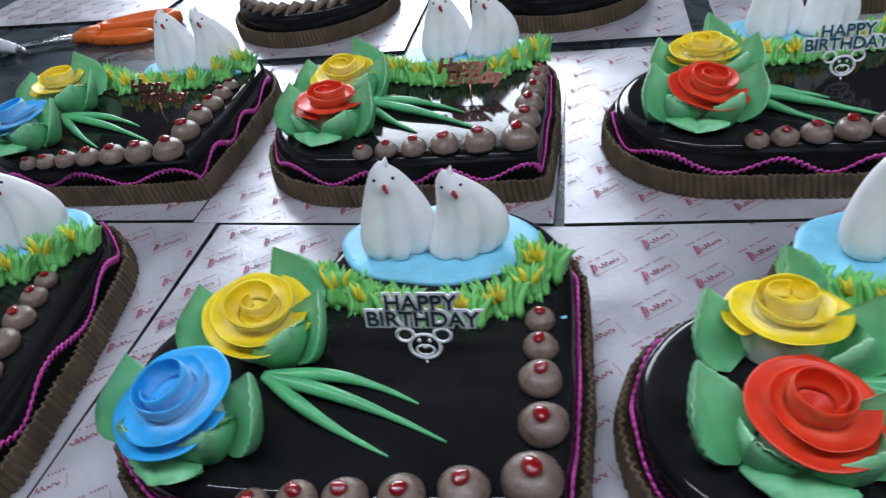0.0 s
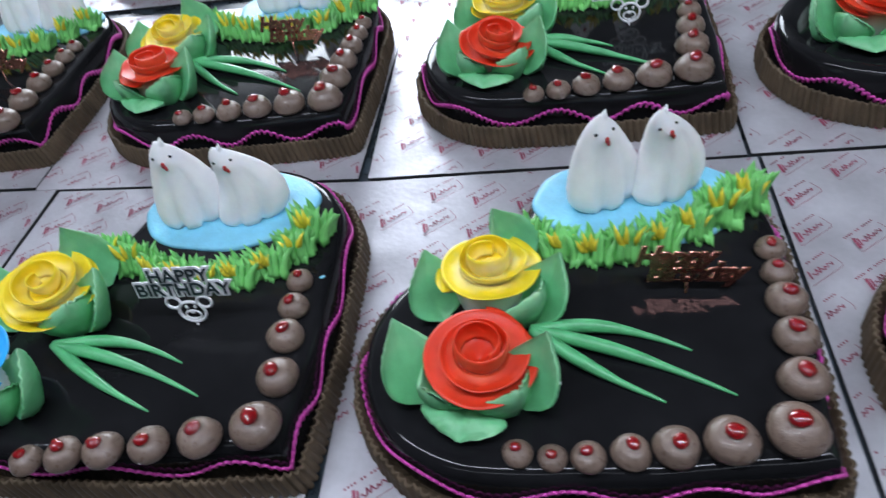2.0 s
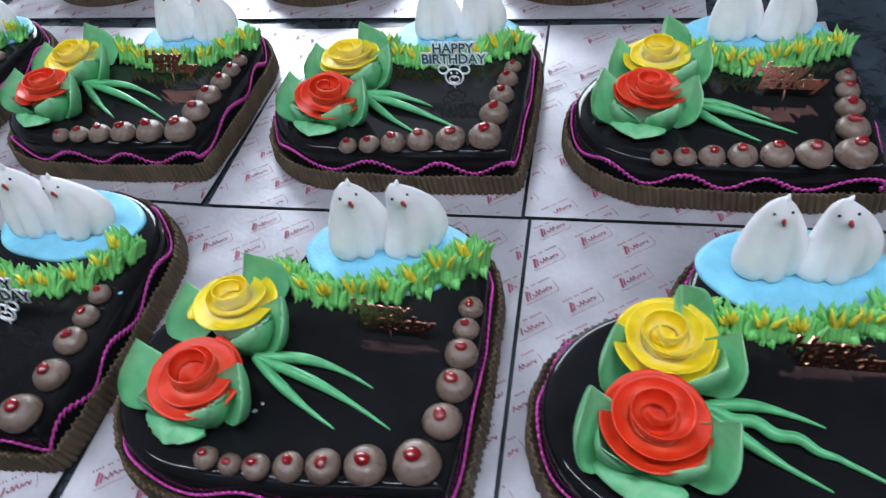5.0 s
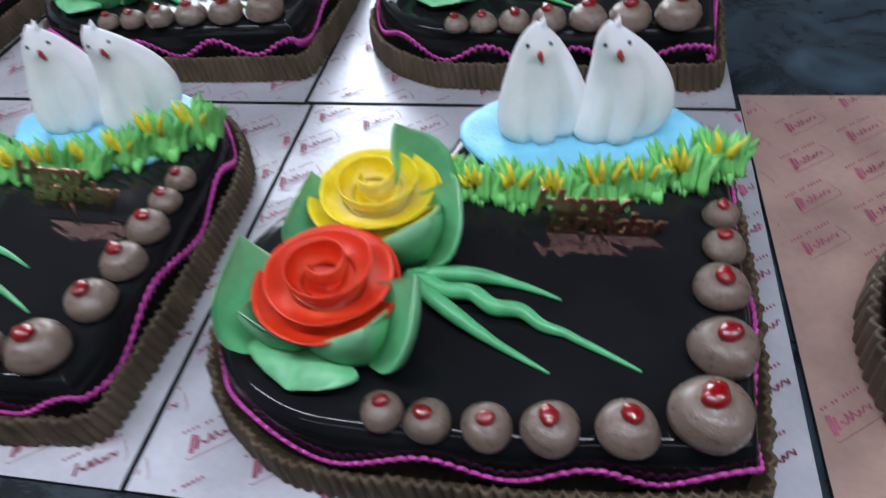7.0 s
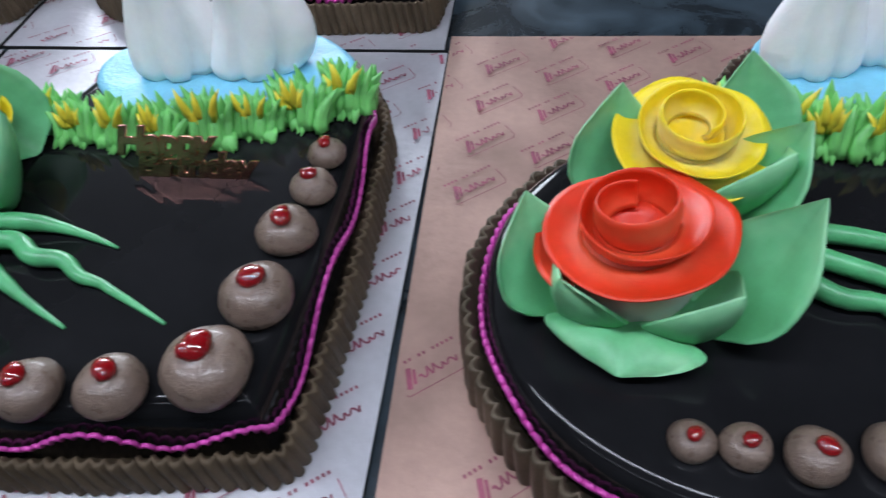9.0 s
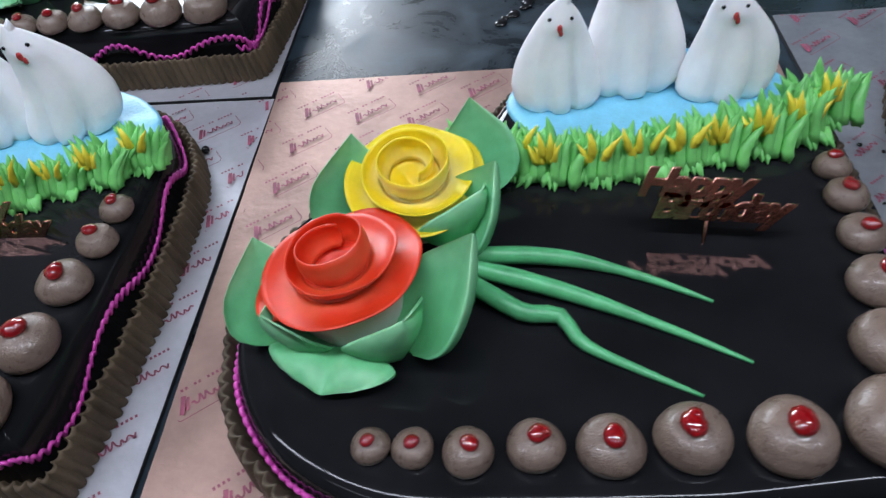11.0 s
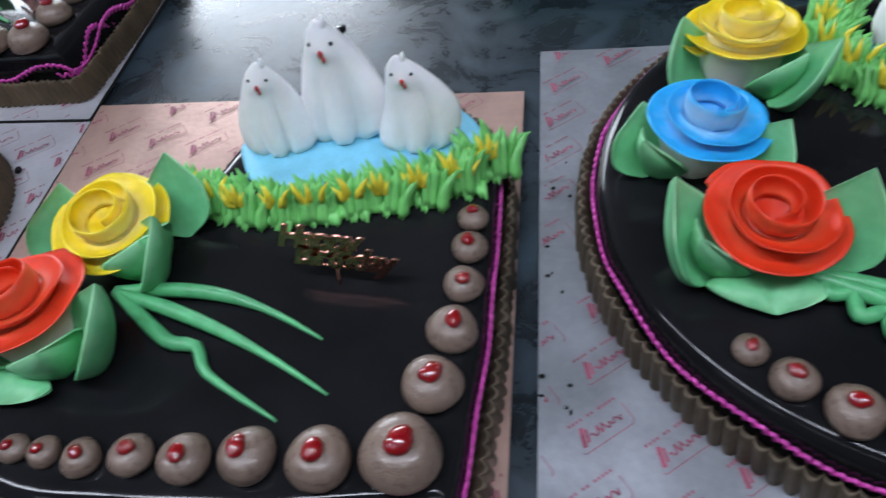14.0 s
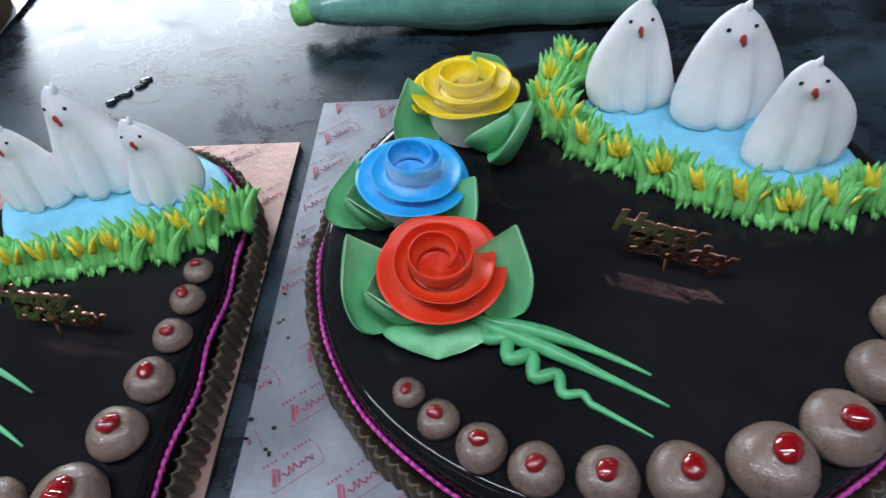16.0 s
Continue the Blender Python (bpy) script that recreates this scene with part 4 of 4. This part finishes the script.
heart_cake(0.705, -0.328, 0.216, 4, L2.format("red and yellow"), [(-0.232, 0.080, "red"), (-0.224, 0.148, "yellow")], (-0.188, 0.104), [(-0.113, 0.107), (-0.071, 0.067), (-0.115, 0.060)],
           None, None, 0, None, 0, [(-0.197, 0.190), (-0.169, 0.181), (-0.143, 0.180), (-0.110, 0.180), (-0.083, 0.191), (-0.059, 0.200), (-0.028, 0.219)], 8, [(-0.140, 0.252, 0, 1.02, 1.06), (-0.092, 0.255, 1, 1.02, 1.10)],
           odd={1: dict(wave=0.0022, waves=4.5)}, top=0.048, smooth=True, sizes=(0.94, 0.93), kinds=(1, 1), points=[(0, -0.052, -0.004, 0.057), (0, 0.053, -0.006, 0.050), (1, -0.044, -0.010, 0.048), (1, 0.050, 0.000, 0.048), (1, 0.009, 0.030, 0.060)], lift=0.022, pull=0.006,
           dollops=[(-0.041, 0.045, 0.0185), (-0.077, 0.033, 0.0143), (-0.111, 0.028, 0.0137), (-0.140, 0.025, 0.0121), (-0.168, 0.024, 0.0114), (-0.191, 0.026, 0.0107), (-0.033, 0.083, 0.0165), (-0.032, 0.122, 0.0144), (-0.028, 0.153, 0.0115), (-0.028, 0.179, 0.0102)])
heart_cake(1.122, -0.327, 0.245, 5, "large heart-shaped chocolate cake with roses and three cream birds", [(-0.288, 0.114, "red"), (-0.266, 0.186, "yellow")], (-0.243, 0.140), [(-0.114, 0.124), (-0.102, 0.090), (-0.126, 0.072)],
           None, None, 0, None, 0, [(-0.238, 0.226), (-0.184, 0.211), (-0.152, 0.214), (-0.120, 0.223), (-0.092, 0.228), (-0.062, 0.237), (-0.031, 0.262)], 10,
           [(-0.186, 0.284, 2, 0.92, 1.08), (-0.141, 0.302, 0, 1.16, 1.0), (-0.086, 0.290, 3, 0.92, 1.12)], odd={2: dict(kink=0.06)}, tuft_size=1.1, top=0.040, smooth=True, facing=4.0, kinds=(2, 3), points=[(0, -0.060, 0.009, 0.040), (0, 0.063, 0.001, 0.058), (1, -0.044, 0.006, 0.051), (1, 0.047, -0.016, 0.052), (1, 0.030, 0.040, 0.050)], lift=0.028, pull=0.013, sizes=(0.99, 0.92), fold=0.0085, mat=BRONZE, swing=0.0030, thick=0.0014,
           dollops=[(-0.053, 0.059, 0.0208), (-0.095, 0.052, 0.0172), (-0.134, 0.050, 0.0157), (-0.168, 0.045, 0.0143), (-0.199, 0.044, 0.0123), (-0.227, 0.040, 0.0111), (-0.251, 0.041, 0.0093), (-0.270, 0.041, 0.0088), (-0.044, 0.099, 0.0168), (-0.038, 0.134, 0.0147), (-0.036, 0.166, 0.0122), (-0.036, 0.194, 0.0114), (-0.037, 0.218, 0.0100)])
heart_cake(-0.400, 0.035, 0.216, 6, L2.format("blue and yellow"), [(-0.244, 0.070, "blue"), (-0.250, 0.155, "yellow")], (-0.215, 0.105), [(-0.113, 0.091), (-0.079, 0.054), (-0.140, 0.044)],
           (-0.037, 0.026), (-0.203, 0.008), 7, (-0.035, 0.184), 6, [(-0.235, 0.215), (-0.180, 0.185), (-0.130, 0.178), (-0.085, 0.190), (-0.040, 0.235)], 8, PAIR)
heart_cake(-0.030, 0.030, 0.216, 7, L2.format("red and yellow"), [(-0.234, 0.079, "red"), (-0.238, 0.152, "yellow")], (-0.204, 0.120), [(-0.093, 0.101), (-0.066, 0.061), (-0.138, 0.062)],
           (-0.030, 0.036), (-0.185, 0.020), 6, (-0.021, 0.188), 6, [(-0.212, 0.200), (-0.165, 0.176), (-0.122, 0.170), (-0.067, 0.186), (-0.026, 0.226)], 8, PAIR)
heart_cake(0.342, 0.040, 0.216, 8, L2.format("red and yellow"), [(-0.231, 0.075, "red"), (-0.223, 0.147, "yellow")], (-0.190, 0.102), [(-0.113, 0.095), (-0.067, 0.051), (-0.120, 0.045)],
           (-0.041, 0.038), (-0.190, 0.015), 6, (-0.031, 0.174), 5, [(-0.198, 0.200), (-0.165, 0.180), (-0.132, 0.176), (-0.080, 0.190), (-0.031, 0.215)], 8, PAIR)
heart_cake(0.700, 0.043, 0.216, 9, L2.format("red and yellow"), [(-0.236, 0.090, "red"), (-0.224, 0.160, "yellow")], (-0.191, 0.101), [(-0.110, 0.088), (-0.088, 0.066), (-0.123, 0.051)],
           (-0.042, 0.031), (-0.219, 0.016), 7, (-0.029, 0.163), 5, [(-0.185, 0.200), (-0.150, 0.180), (-0.121, 0.172), (-0.080, 0.190), (-0.031, 0.215)], 8, PAIR)


def round_cake():
    """The round cake with three roses down its left side, a curved row of dollops in front and a slanting bank of grass."""
    rnd = random.Random(77)
    cx, cy = 1.352, -0.055
    cake = cake_base(cx, cy, disc(0.210) + np.array((0.008, -0.008)), 12, "round chocolate cake with three coloured roses and three cream birds", top=0.041, fold=0.0085, mat=BRONZE, swing=0.0026, thick=0.0013)
    part("pond", pond_mesh(0.086, 0.078, 0.100, 0.054, 5.0, 0.041, radians(-27)), cake, label="pale blue cream pond")
    trio = [(-0.099, -0.066, "red"), (-0.128, 0.010, "blue"), (-0.096, 0.092, "yellow")]
    for i, (x, y, col) in enumerate(trio):
        rose(cake, x, y, col, (0.95, 0.93, 1.0)[i], 70 * i, (6, 4), (3, 2, 1)[i])
    for i, tip in [(0, (-0.050, -0.056, 0.056)), (0, (-0.158, -0.074, 0.055)), (1, (-0.174, 0.013, 0.039)), (1, (-0.080, 0.000, 0.040)), (2, (-0.145, 0.086, 0.049)), (2, (-0.044, 0.060, 0.052)), (2, (-0.090, 0.122, 0.050))]:
        leaf_to(cake, trio[i][:2], tip, True)
    for ang, k, size, i in [(272, 2, 0.80, 0), (214, 3, 0.9, 0), (214, 3, 0.85, 1), (318, 3, 0.9, 2)]:
        a = radians(ang)
        leaf(cake, trio[i][0] + 0.020 * math.cos(a), trio[i][1] + 0.020 * math.sin(a), ang, k, size, True)
    root = (-0.067, -0.094)
    stem(cake, root, (0.026, -0.119), bow=0.06)
    stem(cake, root, (0.034, -0.138), bow=0.02)
    stem(cake, root, (0.024, -0.156), bow=-0.03, wave=0.0052, waves=6.5, thick=0.0036)
    for x, y, r in [(-0.110, -0.138, 0.0094), (-0.091, -0.154, 0.0120), (-0.066, -0.169, 0.0139), (-0.037, -0.179, 0.0146), (-0.001, -0.181, 0.0160), (0.036, -0.179, 0.0185), (0.080, -0.170, 0.0215), (0.117, -0.148, 0.0205), (0.147, -0.115, 0.0190), (0.168, -0.080, 0.0175)]:
        dollop(cake, x, y, r, rnd)
    for i, (px, py) in enumerate(along([(-0.014, 0.160), (-0.026, 0.128), (-0.032, 0.098), (-0.002, 0.060), (0.030, 0.042), (0.058, 0.022), (0.091, 0.006), (0.130, -0.004), (0.176, 0.012)], 12)):
        tuft(cake, px, py + 0.008, 1.12, rnd, -30 if i < 4 else -12)
    for x, y, k, size, t, wide in [(0.030, 0.121, 2, 1.10, 8, 1.06), (0.094, 0.103, 0, 1.16, 14, 1.24), (0.132, 0.056, 3, 1.02, 8, 1.22)]:
        bird(cake, x, y, k, size, t, wide)


round_cake()

# ---- toppers ----
plate_topper(-0.097, -0.214, 0.048, 2, -12, INK)
plate_topper(0.248, 0.175, TOP + 0.001, 2, -12, INK_TEAL)
for x, y, turn, z in [(0.264, -0.184, 0, 0.043), (0.606, -0.172, 2, 0.036), (1.009, -0.163, -4, 0.042), (1.391, -0.101, -16, 0.041), (-0.123, 0.170, 0, 0.052), (-0.498, 0.156, 0, 0.052), (0.605, 0.167, 0, 0.050)]:
    script_topper(x, y, z, turn, -15)


# ---- the row behind ----
def rope_mesh(r, z):
    pieces = []
    n = 34
    for i in range(n):
        a = 2 * math.pi * i / n
        c, s = math.cos(a), math.sin(a)
        p = [((r + 0.010) * math.cos(a - 0.13), (r + 0.010) * math.sin(a - 0.13), z - 0.004), (r * c, r * s, z + 0.007), ((r - 0.010) * math.cos(a + 0.13), (r - 0.010) * math.sin(a + 0.13), z - 0.002)]
        pieces.append(tube(p, [0.004, 0.0085, 0.004], 8))
    return mesh("rope_border", *join(*pieces), DOLLOP)


for k, (x, y) in enumerate([(-0.455, 0.600), (-0.050, 0.598), (0.360, 0.600)]):
    board(x - 0.19, 0.425, x + 0.185, 0.80, SILVER, 50 + k, SIL, 1.0)
    c = cake_base(x, y, disc(0.140), 60 + k, "round chocolate cake with a twisted cream rope border", pink=False)
    part("rope_border", rope_mesh(0.112, TOP), c, label="pale brown twisted cream rope")
board(-1.25, 0.66, -0.80, 1.05, SILVER, 57, SIL, -2.0)


# ---- tools and spills on the counter ----
def scoop(cx, cy, hl, hw, turn, height):
    """A moulded oval lobe with a raised round lip and a hollow in it."""
    n = 30
    prof = [(0.94, 0.0), (1.0, 0.25), (1.0, 0.7), (0.95, 0.95), (0.86, 1.0), (0.74, 0.9), (0.5, 0.62), (0.25, 0.5), (0.02, 0.46)]
    v = []
    for r, z in prof:
        for j in range(n):
            a = 2 * math.pi * j / n
            x, y = hl * r * math.cos(a), hw * r * math.sin(a) * (1 + 0.18 * math.cos(a))
            v.append((cx + math.cos(turn) * x - math.sin(turn) * y, cy + math.sin(turn) * x + math.cos(turn) * y, height * z))
    f = [[i * n + j, i * n + (j + 1) % n, (i + 1) * n + (j + 1) % n, (i + 1) * n + j] for i in range(len(prof) - 1) for j in range(n)]
    f += [list(range(n))[::-1], list(range((len(prof) - 1) * n, len(prof) * n))]
    return v, f


def spatula():
    o = empty("icing_tool", pose(-0.818, 0.575, -0.005, 0, 0, 12), "orange plastic icing tool with a steel shaft lying on the counter", "icing tool")
    part("grip", mesh("grip", *scoop(0.018, 0.022, 0.078, 0.026, 0.10, 0.026), ORANGE), o, label="hollowed orange plastic lobe")
    part("grip", mesh("grip", *scoop(-0.004, -0.026, 0.070, 0.020, -0.22, 0.018), ORANGE), o, label="smaller orange plastic lobe")
    part("collar", mesh("collar", *tube([(-0.095, -0.004, 0.010), (-0.070, -0.003, 0.012), (-0.045, 0.0, 0.014)], [0.010, 0.015, 0.014], 12), ORANGE), o)
    part("shaft", mesh("shaft", *tube([(-0.085, -0.004, 0.011), (-0.15, -0.004, 0.011), (-0.225, -0.006, 0.009)], [0.007, 0.006, 0.005], 10), STEEL), o)
    part("cream_smear", mesh("cream_smear", *join(blob(-0.222, -0.004, 0.010, 0.017, 0.012, 0.010, 12, 8), blob(-0.245, -0.012, 0.007, 0.015, 0.007, 0.007, 10, 6)), WHITE), o)


def piping_bag(name, path, radii, mat, label, tip):
    o = empty(name, pose(0, 0, 0), label, "piping bag")
    v, f = tube(path, radii, 20)
    v = [Vector(p) + Vector((0, 0, 0.0018 * noise.noise(Vector(p) * 70))) for p in v]
    part("bag", mesh("bag", v, f, mat), o)
    part("nozzle", mesh("nozzle", *tip[0], tip[1]), o)


spatula()
bag_path = [(1.078 + 0.34 * u, 0.246 + 0.024 * u, 0.023 + 0.004 * math.sin(3 * u)) for u in np.linspace(0, 1, 18)]
piping_bag("piping_bag", bag_path, [0.012 + 0.023 * min(1, 2.2 * u) ** 0.8 + 0.001 * math.sin(18 * u) for u in np.linspace(0, 1, 18)], BAG_GREEN,
           "green cream piping bag lying on the granite counter", (tube([(1.060, 0.2445, 0.018), (1.070, 0.2455, 0.021), (1.080, 0.246, 0.023)], [0.0125, 0.0145, 0.0125], 14), GRASS))
wb = [(-1.10 + 0.12 * u, 0.52 - 0.03 * u, 0.022 - 0.006 * u) for u in np.linspace(0, 1, 10)]
piping_bag("piping_bag", wb, [0.026 - 0.019 * u for u in np.linspace(0, 1, 10)], BAG_WHITE, "white cream piping bag with a dark nozzle",
           (tube([(-0.985, 0.491, 0.016), (-0.97, 0.487, 0.014), (-0.96, 0.485, 0.013)], [0.007, 0.005, 0.003], 12), STEEL))


def spill(x, y, seed, n, spread, mat, label, z=-0.005, grain=1.0):
    rnd = random.Random(seed)
    g = []
    for i in range(n):
        t = i / max(1, n - 1) - 0.5
        g.append(blob(spread * t + grain * rnd.uniform(-0.004, 0.004), spread * 0.5 * t + grain * rnd.uniform(-0.005, 0.005), 0.0012 * grain, grain * rnd.uniform(0.003, 0.007), grain * rnd.uniform(0.003, 0.006), 0.0016 * grain, 10, 5))
    tagged(new("glaze_spill", mesh("glaze_spill", *join(*g), mat)), label, "spill").matrix_basis = pose(x, y, z, 0, 0, 34)


spill(0.902, 0.152, 5, 8, 0.042, EYE_BLACK, "small lumpy black glaze spill on the granite")

spill(-0.010, -0.168, 8, 2, 0.006, POND, "small fleck of pale blue cream on a cake", 0.0454, 0.5)
spill(0.120, -0.303, 9, 2, 0.006, WHITE, "small fleck of white cream on a cake", 0.0428, 0.5)
spill(0.175, -0.263, 11, 2, 0.007, WHITE, "small fleck of white cream on a cake", 0.0448, 0.35)
spill(0.672, -0.052, 12, 5, 0.030, GLAZE, "dark glaze run off a cake onto its foil board", 0.0002)


def crumbs():
    rnd = random.Random(21)
    g = []
    for i in range(12):
        y = rnd.uniform(-0.26, 0.02)
        x = 1.126 + rnd.uniform(0.0, 0.022) - 0.06 * y * 0.6
        g.append(blob(x, y, 0.0009, rnd.uniform(0.0007, 0.0019), rnd.uniform(0.0007, 0.0022), 0.0009, 7, 4))
    tagged(new("crumbs", mesh("crumbs", *join(*g), EYE_BLACK)), "scattered dark chocolate crumbs on a silver cake board", "crumbs", kind="stuff")


crumbs()


def loose_loop(cake_x, cake_y):
    """A second strand of pink piping that crosses the first near the point of one cake."""
    path = []
    n = 260
    for i in range(n):
        u = i / (n - 1)
        z = 0.030 - 0.009 * math.sin(2 * math.pi * u * 1.5)
        path.append((cake_x + 0.0005 - 0.010 + 0.008 * min(1, 10 * u) + 0.0003 * math.sin(50 * u), cake_y + 0.012 + 0.115 * u, z + 0.0022 * math.cos(2 * math.pi * u * 22)))
    return mesh("pink_piping", *tube(path, 0.00105, 6), PINK)


tagged(new("piped_loop", loose_loop(0.692, 0.043)), "loose pink cream strand stuck to a cake's side", "piping")
